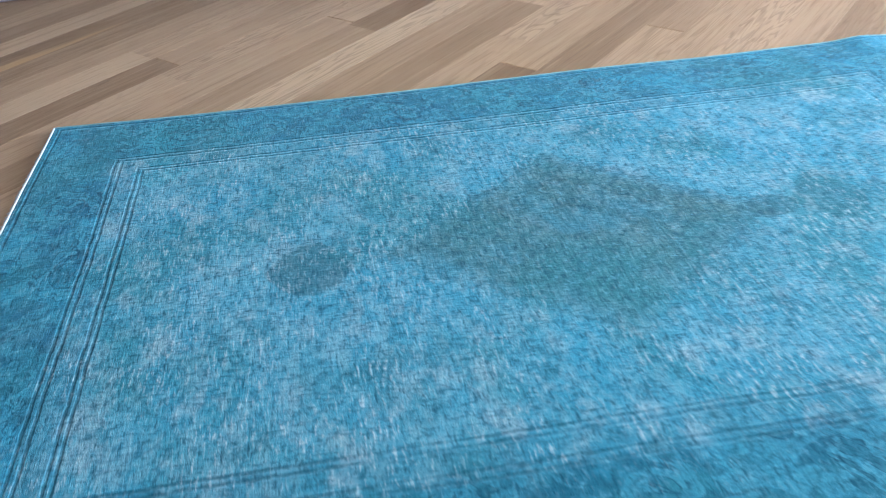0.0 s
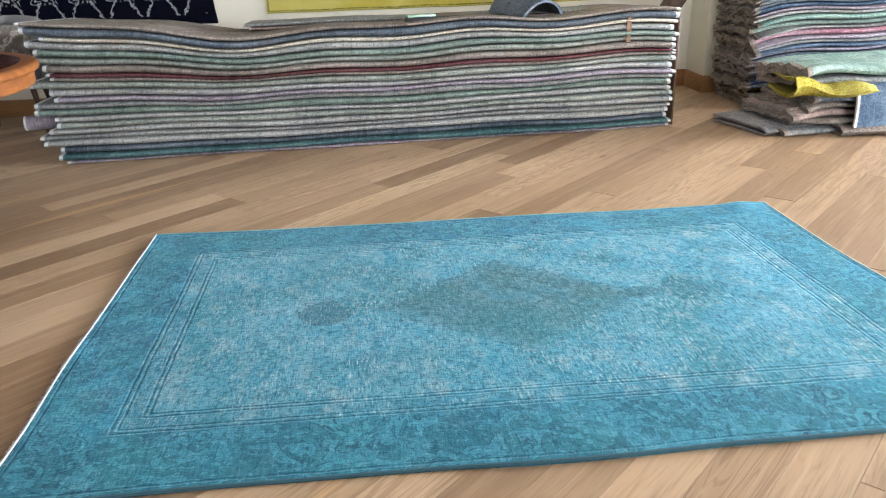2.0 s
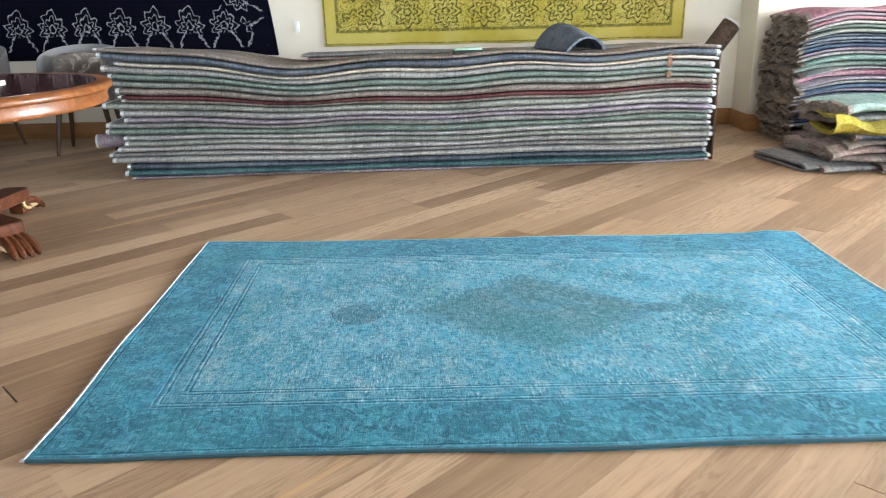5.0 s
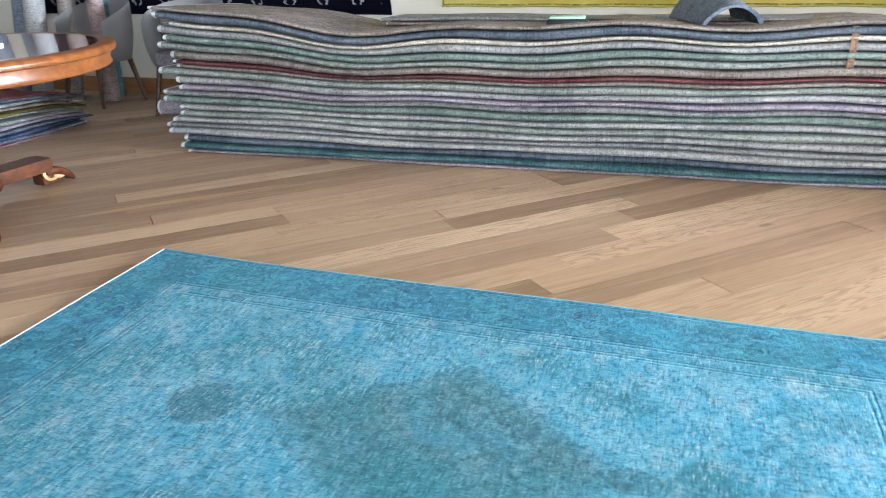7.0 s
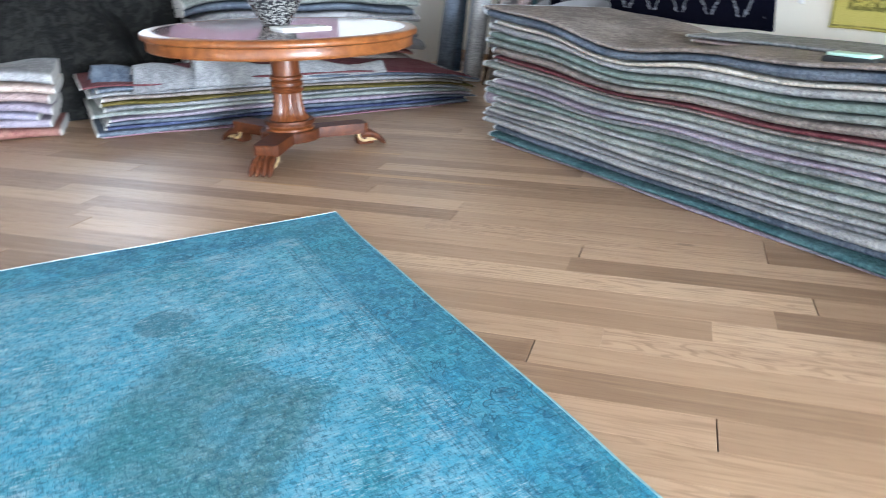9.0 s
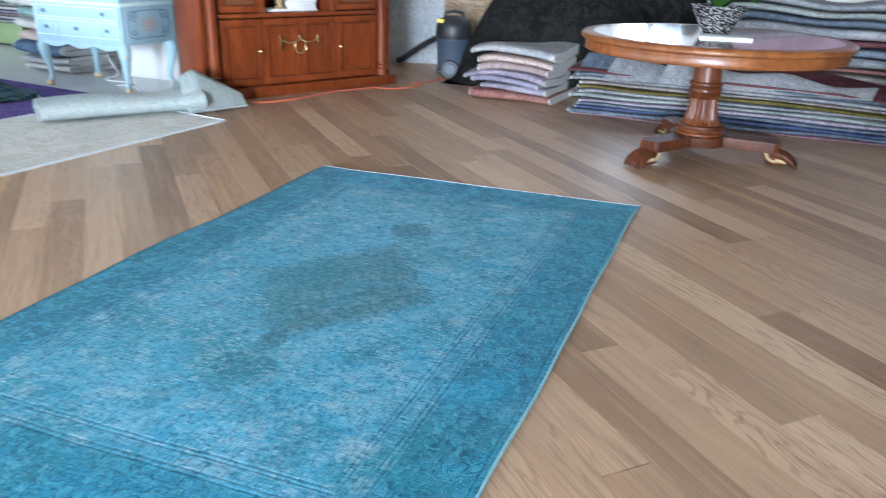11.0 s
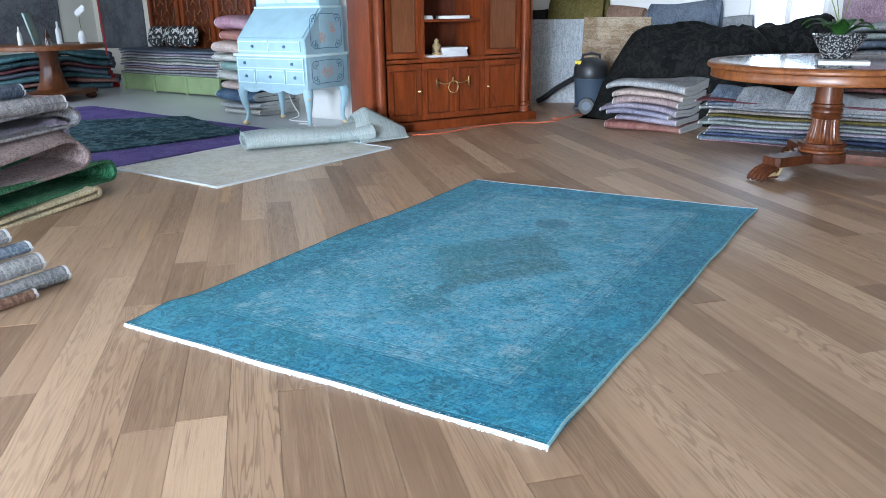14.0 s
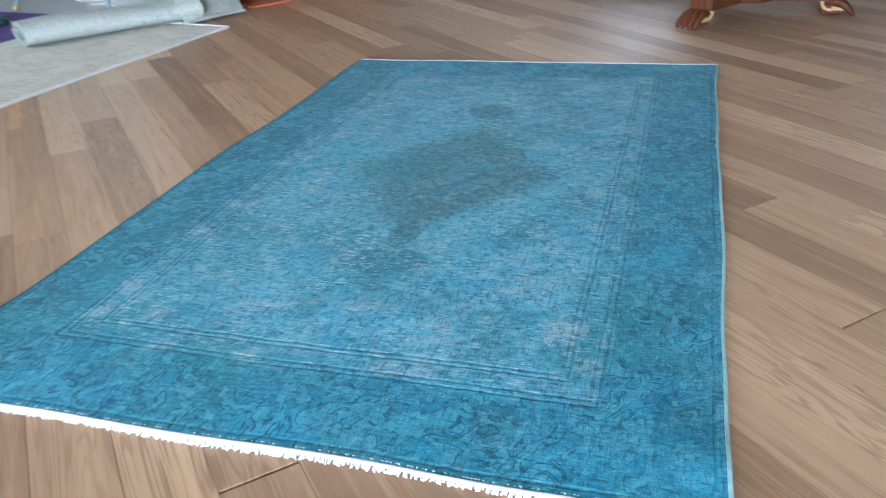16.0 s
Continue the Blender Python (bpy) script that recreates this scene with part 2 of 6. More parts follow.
    a = n.mix(n.math("MULTIPLY", n.math("MULTIPLY", stripes, 0.6), fade), a, (0.012, 0.07, 0.11))
    # bare weft threads, tufts and flecks
    weft = n.noise(n.coord("UV", (120, 24, 1)), 1.0, 4, 0.75)
    cross = n.noise(n.coord("UV", (30, 130, 1)), 1.0, 3, 0.7)
    speck = n.noise(uv, 42.0, 5, 0.78)
    bare = n.math("MULTIPLY", n.step(weft, 0.52, 0.66), n.step(n.noise(uv, 5.0, 4, 0.65), 0.40, 0.62, 0.15, 1.0))
    bare = n.math("MULTIPLY", bare, n.math("SUBTRACT", 0.92, n.math("MULTIPLY", n.math("MAXIMUM", border, lozenge), 0.72)))
    a = n.mix(bare, a, (0.40, 0.50, 0.56))
    a = n.mix(n.step(weft, 0.48, 0.32, 0, 0.85), a, (0.012, 0.075, 0.115))
    a = n.mix(n.step(cross, 0.52, 0.66, 0, 0.62), a, (0.015, 0.095, 0.14))
    a = n.mix(n.step(speck, 0.51, 0.64, 0, 0.55), a, (0.012, 0.08, 0.125))
    a = n.mix(n.step(speck, 0.46, 0.34, 0, 0.5), a, (0.165, 0.395, 0.52))
    n.color(a)
    n.set(Sheen_Weight=0.14, Sheen_Roughness=0.45, Sheen_Tint=(0.6, 0.85, 1, 1), Specular_IOR_Level=0.08)
    n.bump(n.math("ADD", n.math("ADD", weft, n.math("MULTIPLY", cross, 0.6)), n.math("MULTIPLY", stripes, -0.8)), 0.55, 0.004)
    return n.mat


M = {}
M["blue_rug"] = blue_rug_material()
M["fringe"] = plain("cotton_fringe", (0.64, 0.67, 0.70), 0.95, vary=0.1, scale=60, bump=0.4)
M["raw_fringe"] = plain("raw_wool_fringe", (0.58, 0.57, 0.54), 0.95, vary=0.25, scale=60, bump=0.4)
M["wall"] = plain("cream_wall_paint", (0.80, 0.76, 0.66), 0.75, vary=0.03, scale=3, bump=0.05)
M["white_wall"] = plain("white_wall_paint", (0.76, 0.75, 0.72), 0.7, vary=0.03, scale=3, bump=0.05)
# mid grey, so that the unseen ceiling throws less light back down
M["ceiling"] = plain("dimmed_ceiling_paint", (0.50, 0.48, 0.44), 0.9, vary=0.06, scale=2, bump=0.04)
M["baseboard"] = wood("honey_oak_trim", (0.42, 0.22, 0.09), (0.3, 0.15, 0.06), 0.4)
M["subfloor"] = plain("dark_joint", (0.10, 0.06, 0.035), 0.8)
M["oak_piece"], M["oak_rest"] = oak("oak_plank", False), oak("oak_plank_far", True)
M["oak_figured"] = oak("oak_plank_cathedral", False, 0.45, 0.14)
M["oak_light"], M["oak_dark"] = oak("oak_plank_pale", False, 0.74), oak("oak_plank_brown", False, 0.0, 0.2)
M["grey_floor"] = plain("pale_grey_poured_floor", (0.60, 0.63, 0.64), 0.22, vary=0.08, scale=1.3, bump=0.02)
M["mahogany"] = wood("cabinet_cherry_wood", (0.22, 0.048, 0.010), (0.12, 0.025, 0.006), 0.34, (9, 9, 1.2), 0.10, 0.3)
M["mahogany_dark"] = wood("cabinet_cherry_dark", (0.12, 0.028, 0.008), (0.065, 0.015, 0.005), 0.34, (14, 14, 1.6), 0.12, 0.3)
M["rim"] = wood("table_walnut_rim", (0.25, 0.088, 0.022), (0.13, 0.040, 0.011), 0.36, (5, 5, 5), 0.15, 0.35)
M["column"] = wood("table_column_mahogany", (0.17, 0.052, 0.014), (0.075, 0.021, 0.007), 0.36, (6, 6, 2), 0.10, 0.35)
M["table_top"] = wood("table_top_mahogany", (0.21, 0.060, 0.034), (0.12, 0.032, 0.018), 0.16, (1.5, 16, 16), 0.8)
M["carved"] = wood("carved_dark_wood", (0.115, 0.034, 0.011), (0.05, 0.015, 0.006), 0.5, (8, 8, 8), 0.0, 0.25)
M["gilt"] = plain("worn_gilt", (0.62, 0.47, 0.25), 0.38, 0.45, 0.25, 30, 0.2)
M["brass"] = plain("brass", (0.80, 0.60, 0.28), 0.25, 1.0, 0.1, 30, 0.05)
M["glass"] = None
g = Nodes("clear_glass", 0.03)
g.set(Base_Color=(1, 1, 1, 1), Transmission_Weight=1.0, IOR=1.45)
M["glass"] = g.mat
M["black_plastic"] = plain("black_plastic", (0.02, 0.021, 0.023), 0.45, vary=0.2, bump=0.1)
M["grey_plastic"] = plain("blue_grey_plastic", (0.055, 0.075, 0.105), 0.4, vary=0.1, bump=0.05)
M["yellow_plastic"] = plain("yellow_plastic", (0.75, 0.60, 0.03), 0.4)
M["orange"] = plain("orange_cable", (0.60, 0.13, 0.06), 0.5)
M["white_plastic"] = plain("white_plastic", (0.82, 0.82, 0.8), 0.4, vary=0.02, bump=0)
M["paper"] = plain("white_paper", (0.85, 0.85, 0.84), 0.8, vary=0.03)
M["powder_blue"] = plain("powder_blue_paint", (0.33, 0.48, 0.545), 0.5, vary=0.2, scale=7, bump=0.08, coat=0.05)
M["mint_edge"] = plain("pale_mint_trim", (0.60, 0.76, 0.76), 0.4, vary=0.1)
M["navy_line"] = plain("navy_painted_line", (0.06, 0.13, 0.22), 0.5, vary=0.3, scale=40)
M["rose"] = plain("painted_rose", (0.50, 0.33, 0.28), 0.5, vary=0.4, scale=60)
M["chair_shell"] = plain("grey_velvet", (0.42, 0.42, 0.43), 0.9, vary=0.08, scale=12, bump=0.15)
M["dark_wood"] = wood("dark_walnut", (0.10, 0.05, 0.025), (0.06, 0.028, 0.014), 0.35)
M["stripe_seat"] = textile("striped_seat_cloth", (0.18, 0.17, 0.19), (0.34, 0.32, 0.34), streak=(2, 90, 2), worn=0.1)
M["cushion"] = textile("woven_cushion", (0.30, 0.27, 0.24), (0.12, 0.10, 0.09), (0.62, 0.58, 0.52), streak=(6, 6, 70), worn=0.5)
M["leaf"] = plain("orchid_leaf", (0.06, 0.17, 0.03), 0.35, vary=0.3, scale=14)
M["stem"] = plain("orchid_stem", (0.16, 0.20, 0.06), 0.6)
M["petal"] = plain("white_petal", (0.85, 0.83, 0.82), 0.6, vary=0.05)
M["pot"] = None
pn = Nodes("mosaic_bowl", 0.15)
pv = pn.put("ShaderNodeTexVoronoi", Vector=pn.coord(), Scale=75.0)
pn.color(pn.mix(pn.step(pv.outputs["Distance"], 0.28, 0.5), (0.42, 0.42, 0.40), (0.025, 0.025, 0.028)))
M["pot"] = pn.mat
M["green_paint"] = plain("worn_green_paint", (0.24, 0.31, 0.14), 0.6, vary=0.25, scale=5, bump=0.1)
M["red"] = plain("red_plastic", (0.55, 0.03, 0.03), 0.4)
M["ground"] = plain("dry_grass", (0.14, 0.16, 0.07), 0.95, vary=0.3, scale=0.6)
M["hedge"] = plain("hedge_green", (0.06, 0.11, 0.03), 0.9, vary=0.5, scale=3, bump=0.5)
M["screen"] = plain("dark_frame_glass", (0.25, 0.35, 0.33), 0.1)
# rugs in piles
T = {}
for key, c, c2 in (
    ("grey", (0.20, 0.205, 0.22), (0.30, 0.305, 0.31)), ("silver", (0.285, 0.29, 0.30), (0.40, 0.40, 0.40)),
    ("greygreen", (0.205, 0.23, 0.215), (0.31, 0.33, 0.31)), ("sage", (0.145, 0.195, 0.178), (0.235, 0.29, 0.268)),
    ("mauve", (0.24, 0.20, 0.255), (0.34, 0.305, 0.36)), ("taupe", (0.185, 0.155, 0.14), (0.29, 0.255, 0.235)),
    ("cream", (0.50, 0.46, 0.40), (0.62, 0.58, 0.51)), ("slate", (0.075, 0.095, 0.13), (0.15, 0.175, 0.215)),
    ("bluegrey", (0.15, 0.19, 0.25), (0.26, 0.30, 0.35)), ("teal", (0.04, 0.095, 0.11), (0.10, 0.18, 0.195)),
    ("wine", (0.11, 0.028, 0.038), (0.17, 0.07, 0.075)), ("pink", (0.32, 0.14, 0.20), (0.40, 0.26, 0.30)),
    ("mint", (0.16, 0.26, 0.24), (0.27, 0.36, 0.335)), ("yellow", (0.29, 0.235, 0.025), (0.37, 0.325, 0.09)),
    ("denim", (0.045, 0.08, 0.14), (0.11, 0.155, 0.225)), ("lilac", (0.21, 0.195, 0.27), (0.31, 0.295, 0.365)),
    ("peach", (0.42, 0.32, 0.275), (0.50, 0.41, 0.365)), ("purple", (0.085, 0.06, 0.20), (0.14, 0.105, 0.28)),
    ("navy", (0.04, 0.05, 0.12), (0.09, 0.11, 0.20)), ("black", (0.012, 0.012, 0.012), (0.028, 0.028, 0.028)),
    ("green", (0.03, 0.13, 0.055), (0.11, 0.26, 0.15)), ("straw", (0.48, 0.40, 0.24), (0.58, 0.50, 0.34)),
    ("brown", (0.17, 0.10, 0.07), (0.28, 0.18, 0.13)), ("redbrown", (0.22, 0.07, 0.07), (0.30, 0.16, 0.13)),
    ("olive", (0.09, 0.075, 0.02), (0.15, 0.12, 0.04)), ("petrol", (0.018, 0.042, 0.052), (0.075, 0.125, 0.140)),
    ("ivory", (0.40, 0.40, 0.37), (0.50, 0.49, 0.45)), ("dustymauve", (0.26, 0.19, 0.18), (0.38, 0.30, 0.29)),
):
    T[key] = textile(key + "_rug_pile", c, c2, worn=0.2 if key in ("black", "navy") else 0.4)

# ---- building blocks ----


def finish(name, bm, material, smooth=40):
    me = bpy.data.meshes.new(name)
    bmesh.ops.recalc_face_normals(bm, faces=bm.faces)
    bm.to_mesh(me)
    bm.free()
    for m in material if isinstance(material, (list, tuple)) else [material]:
        me.materials.append(m)
    if smooth:
        me.shade_smooth()
        me.set_sharp_from_angle(angle=radians(smooth))
    return me


def part(name, bm, material, parent, label="", smooth=40):
    ob = new(name, finish(name, bm, material, smooth))
    ob.parent = parent
    return tagged(ob, label)


def thing(name, bm, material, label, category, group="", kind="", m=None, smooth=40):
    ob = new(name, finish(name, bm, material, smooth))
    if m is not None:
        ob.matrix_world = m
    return tagged(ob, label, category, group, kind)


def base(name, label, category, m=None, group="", kind=""):
    ob = new(name)
    ob.empty_display_size = 0.1
    if m is not None:
        ob.matrix_world = m
    return tagged(ob, label, category, group, kind)


def box(x0, x1, y0, y1, z0, z1, bevel=0.0, bm=None):
    own = bmesh.new()
    bmesh.ops.create_cube(own, size=1.0)
    for v in own.verts:
        v.co = Vector((x0 + (v.co.x + 0.5) * (x1 - x0), y0 + (v.co.y + 0.5) * (y1 - y0), z0 + (v.co.z + 0.5) * (z1 - z0)))
    if bevel:
        bmesh.ops.bevel(own, geom=own.edges[:], offset=bevel, segments=2, affect="EDGES", profile=0.5)
    if bm is None:
        return own
    return join(bm, own)


def join(bm, other, m=None):
    if m is not None:
        other.transform(m)
    me = bpy.data.meshes.new("tmp")
    other.to_mesh(me)
    other.free()
    bm.from_mesh(me)
    bpy.data.meshes.remove(me)
    return bm


def lathe(profile, n=32, flute=0, depth=0.0, span=(0, 0)):
    """Profile of (radius, height); flutes cut between two heights."""
    bm = bmesh.new()
    rings = []
    for r, z in profile:
        ring = []
        for i in range(n):
            a = 2 * math.pi * i / n
            rr = r
            if flute and span[0] <= z <= span[1]:
                rr = r * (1 - depth * (0.5 + 0.5 * math.cos(a * flute)))
            ring.append(bm.verts.new((rr * math.cos(a), rr * math.sin(a), z)))
        rings.append(ring)
    for a, b in zip(rings, rings[1:]):
        for i in range(n):
            bm.faces.new((a[i], a[(i + 1) % n], b[(i + 1) % n], b[i]))
    bm.faces.new(rings[0][::-1])
    bm.faces.new(rings[-1])
    return bm


def tube(points, radius, n=8, taper=None):
    bm = bmesh.new()
    pts = [Vector(p) for p in points]
    rings = []
    for i, p in enumerate(pts):
        d = (pts[min(i + 1, len(pts) - 1)] - pts[max(i - 1, 0)]).normalized()
        if i == 0:
            side = d.cross(Vector((0, 0, 1)))
            side = side.normalized() if side.length > 0.05 else Vector((1, 0, 0))
        side = (side - d * side.dot(d)).normalized()
        up = side.cross(d)
        r = radius if taper is None else taper[i]
        rings.append([bm.verts.new(p + (side * math.cos(2 * math.pi * k / n) + up * math.sin(2 * math.pi * k / n)) * r) for k in range(n)])
    for a, b in zip(rings, rings[1:]):
        for k in range(n):
            bm.faces.new((a[k], a[(k + 1) % n], b[(k + 1) % n], b[k]))
    bm.faces.new(rings[0][::-1])
    bm.faces.new(rings[-1])
    return bm


def ribbon(curve, x0, x1, thick, nx=24, warp=None, wob=0.0, seed=0.0):
    """A thick sheet: an open curve of (y, z), given thickness, drawn out along x."""
    c = [Vector((0, y, z)) for y, z in curve]
    sides = []
    for i, p in enumerate(c):
        d = (c[min(i + 1, len(c) - 1)] - c[max(i - 1, 0)]).normalized()
        sides.append(Vector((0, -d.z, d.y)) * thick / 2)
    loop = [p + s for p, s in zip(c, sides)] + [p - s for p, s in reversed(list(zip(c, sides)))]
    bm = bmesh.new()
    rows = []
    for i in range(nx + 1):
        x = x0 + (x1 - x0) * i / nx
        row = []
        for q in loop:
            v = Vector((x, q.y, q.z))
            if wob:
                w = noise.noise_vector(Vector((x * 1.7 + seed, q.y * 2.2, q.z * 3 + seed)))
                v += Vector((w.x * 0.4, w.y, w.z * 0.6)) * wob
            if warp:
                v = Vector(warp(v.x, v.y, v.z))
            row.append(bm.verts.new(v))
        rows.append(row)
    n = len(loop)
    for a, b in zip(rows, rows[1:]):
        for k in range(n):
            bm.faces.new((a[k], a[(k + 1) % n], b[(k + 1) % n], b[k]))
    h = len(c)
    for row, flip in ((rows[0], 1), (rows[-1], 0)):
        for k in range(h - 1):
            f = (row[k], row[k + 1], row[n - 2 - k], row[n - 1 - k])
            bm.faces.new(f[::-1] if flip else f)
    return bm


def fold_curve(depth, th, n=7, leaf=4):
    """A rug folded once, the fold at y = 0: lower leaf, bend, upper leaf."""
    r = th / 4
    low, high = r, 3 * r
    pts = [(depth * (leaf - k) / leaf, low) for k in range(leaf)]
    for i in range(n):
        a = -math.pi / 2 - math.pi * i / (n - 1)
        pts.append((r + 0.006 + math.cos(a) * (r + 0.004), th / 2 + math.sin(a) * r))
    pts += [(depth * (k + 1) / leaf, high) for k in range(leaf)]
    return pts, th / 2 * 0.94


def folded_rug(label, x0, x1, depth, th, mat, m, group, warp, seed, ends=True, wob=0.006, nx=26, end_mat=None, end_len=0.010, steps=4):
    curve, leaf = fold_curve(depth, th, leaf=steps)
    ob = thing("folded_rug", ribbon(curve, x0, x1, leaf, nx, warp, wob, seed), mat, label, "folded rug", group, m=m)
    if ends:
        for a, b in ((x0 - end_len, x0 + 0.003), (x1 - 0.003, x1 + end_len)):
            part("fringe", ribbon(curve, a, b, leaf * 0.95, 1, warp, wob, seed), end_mat or M["raw_fringe"], ob, "uneven cotton end fringe")
    return ob


def rug_pile(layers, x0, x1, depth, m, group, sag, seed, jitter=0.05, front=0.025, what="stacked on the wood floor", ends=True, loose=0.0, pinch=0.30, starts=(), back=0.0, crumple=0.0):
    """Folded rugs one on another; each is a thing of its own. layers: (colour word, thickness, cloth)."""
    rng = random.Random(seed)
    xs = np.linspace(x0 - 0.2, x1 + 0.2, 40)
    low = np.zeros_like(xs)
    shape = np.array([sag((x - x0) / (x1 - x0)) for x in xs])
    for k, (word, th, cloth) in enumerate(layers):
        ph = rng.uniform(0, 9)
        wave = 1 + 0.14 * np.sin(xs * rng.uniform(1.5, 3.2) + ph) + 0.07 * np.sin(xs * 6.1 + ph * 2)
        high = low + th * shape * wave
        left, right = jitter if isinstance(jitter, tuple) else (jitter, jitter)
        a, b = x0 + rng.uniform(-left, left), x1 + rng.uniform(-right, right)
        a = x0 + starts[k] if starts else a
        shift = rng.uniform(-front, front)
        lo, hi = low.copy(), high.copy()
        curl = rng.uniform(2, 5)

        def warp(x, y, z, lo=lo, hi=hi, th=th, shift=shift, ph=ph, curl=curl, a=a, b=b, k=k):
            l, h = np.interp(x, xs, lo), np.interp(x, xs, hi)
            nip = pinch * max(0.0, 1 - y / 0.10)
            z = th * (0.5 + (z / th - 0.5) * (1 - nip))
            tip = max(0.0, 1 - min(x - a, b - x) / 0.25)
            y += shift + 0.010 * math.sin(x * curl + ph) + loose * math.sin(x * curl * 1.7 + ph * 3)
            z0 = crumple * tip ** 0.5 * (math.sin(y * 34 + 0.35 * k) + 0.6 * math.sin(y * 61 - 0.5 * k)) * min(1.0, l / 0.08)
            y += crumple * tip * 0.6 * math.sin(k * 2.4)
            l, h = l * (1 - back * y) + z0, h * (1 - back * y) + z0
            wave_z = 0.5 * loose * math.sin(x * 5.3 + 3 * y + 1.3) * min(1.0, l / 0.1) + 0.3 * loose * math.sin(y * 9 + x * 2)
            return x, y, max(0.001, l + (h - l) * z / th + wave_z * min(1.0, (l + 0.02) / 0.2) - loose * tip * tip * min(1.0, l / 0.2))

        folded_rug(f"folded {word} worn rug, {what}", a, b, depth, th, cloth, m, group, warp, seed + k * 3.3, bool(ends), 0.006 + loose * 0.4, 26, None if ends is True else ends, 0.010 if ends is True else 0.024 if ends is M["fringe"] else 0.035, 14 if crumple else 4)
        low = high + 0.001
    return low.mean()


def roll_curve(radius, thick, turns=3.0, n=44):
    pts = []
    for i in range(n + 1):
        a = turns * 2 * math.pi * i / n
        r = radius - (turns * 2 * math.pi - a) / (2 * math.pi) * thick * 1.15
        pts.append((r * math.cos(a), r * math.sin(a)))
    return pts


def rolled_rug(label, length, radius, mat, m, group="", thick=0.014, squash=1.0, wob=0.006, seed=0.0, ends=True, nx=14):
    curve = [(y, z * squash + radius * squash) for y, z in roll_curve(radius - thick / 2, thick)]
    ob = thing("rolled_rug", ribbon(curve, 0, length, thick, nx, None, wob, seed), mat, label, "rolled rug", group, m=m)
    if ends:
        for a, b in ((-0.014, 0.003), (length - 0.003, length + 0.014)):
            part("fringe", ribbon(curve, a, b, thick * 0.9, 1, None, wob, seed), M["fringe"], ob, "white cotton end fringe")
    return ob


def wall(name, x0, x1, y0, y1, z0=0.0, z1=2.9, mat=None):
    return thing(name, box(x0, x1, y0, y1, z0, z1), mat or M["wall"], "smooth painted plaster wall of the showroom", "wall", kind="structure", smooth=0)

# ---- the shell of the place ----
wall("wall_north", -6.5, 2.25, 4.1, 4.3)
wall("wall_return", 2.25, 2.45, 3.72, 4.3)
wall("wall_northeast", 2.45, 12.3, 3.72, 3.92, mat=M["white_wall"])


def holed_wall(name, axis, a0, a1, b0, b1, holes, z1=2.9, mat=None):
    """A wall along an axis from a0 to a1, b0 to b1 thick, with openings (from, to, sill, head)."""
    bm = bmesh.new()

    def add(p, q, z0, z_):
        if axis == "x":
            box(p, q, b0, b1, z0, z_, bm=bm)
        else:
            box(b0, b1, p, q, z0, z_, bm=bm)

    at = a0
    for p, q, s, h in holes:
        add(at, p, 0, z1)
        add(p, q, 0, s)
        add(p, q, h, z1)
        at = q
    add(at, a1, 0, z1)
    return thing(name, bm, mat or M["wall"], "painted plaster wall with window openings", "wall", kind="structure", smooth=0)


def window(name, axis, p, q, b, s, h, bars=2):
    """White frame with upright bars and panes, set in an opening."""
    ob = base(name, "white framed window with clear glass panes", "window", kind="structure")

    def bar(n, u0, u1, z0, z1):
        bm = box(u0, u1, b - 0.035, b + 0.035, z0, z1, 0.006) if axis == "x" else box(b - 0.035, b + 0.035, u0, u1, z0, z1, 0.006)
        part(n, bm, M["white_plastic"], ob)

    bar("window_frame", p, q, s, s + 0.06)
    bar("window_frame", p, q, h - 0.06, h)
    for k in range(bars + 1):
        c = p + 0.03 + (q - p - 0.06) * k / bars
        bar("window_frame", c - 0.03, c + 0.03, s + 0.06, h - 0.06)
    for k in range(bars):
        u0 = p + 0.06 + (q - p - 0.06) * k / bars
        u1 = p + (q - p - 0.06) * (k + 1) / bars
        bm = box(u0, u1, b - 0.003, b + 0.003, s + 0.06, h - 0.06) if axis == "x" else box(b - 0.003, b + 0.003, u0, u1, s + 0.06, h - 0.06)
        part("pane", bm, M["glass"], ob, smooth=0).visible_shadow = False


holed_wall("wall_east", "y", -4.5, 3.72, 12.1, 12.3, [(-3.25, -1.35, 0.4, 2.7), (-0.75, 1.15, 0.4, 2.7), (1.75, 3.65, 0.4, 2.7)])
for i, wy in enumerate((-2.3, 0.2, 2.7)):
    window(f"window_{i + 1}", "y", wy - 0.95, wy + 0.95, 12.2, 0.4, 2.7)
# south window out of view, added to carry the fill light
holed_wall("wall_south", "x", 1.6, 12.1, -4.5, -4.3, [(2.0, 4.4, 0.5, 2.5)])
window("window_4", "x", 2.0, 4.4, -4.4, 0.5, 2.5, 3)
holed_wall("wall_west", "y", -3.4, 4.1, -6.5, -6.3, [(-0.25, 0.56, 0.75, 2.35)], mat=M["white_wall"])
window("window_5", "y", -0.25, 0.56, -6.4, 0.75, 2.35, 2)
wall("wall_behind_cabinet", -6.5, -3.75, -3.6, -3.4)
wall("wall_pier", -3.75, -3.27, -4.3, -3.4, mat=M["white_wall"])
wall("wall_back_west", -5.9, -5.7, -11.7, -3.6)
wall("wall_back_south", -5.9, 1.8, -11.9, -11.7)
holed_wall("wall_back_east", "y", -11.7, -4.5, 1.6, 1.8, [(-10.0, -6.0, 0.5, 2.5)])
window("window_6", "y", -10.0, -6.0, 1.7, 0.5, 2.5, 4)
# ceiling out of view, its grey holds down the fill light
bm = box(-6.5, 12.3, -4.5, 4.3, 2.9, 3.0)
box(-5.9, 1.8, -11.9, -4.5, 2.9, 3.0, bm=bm)
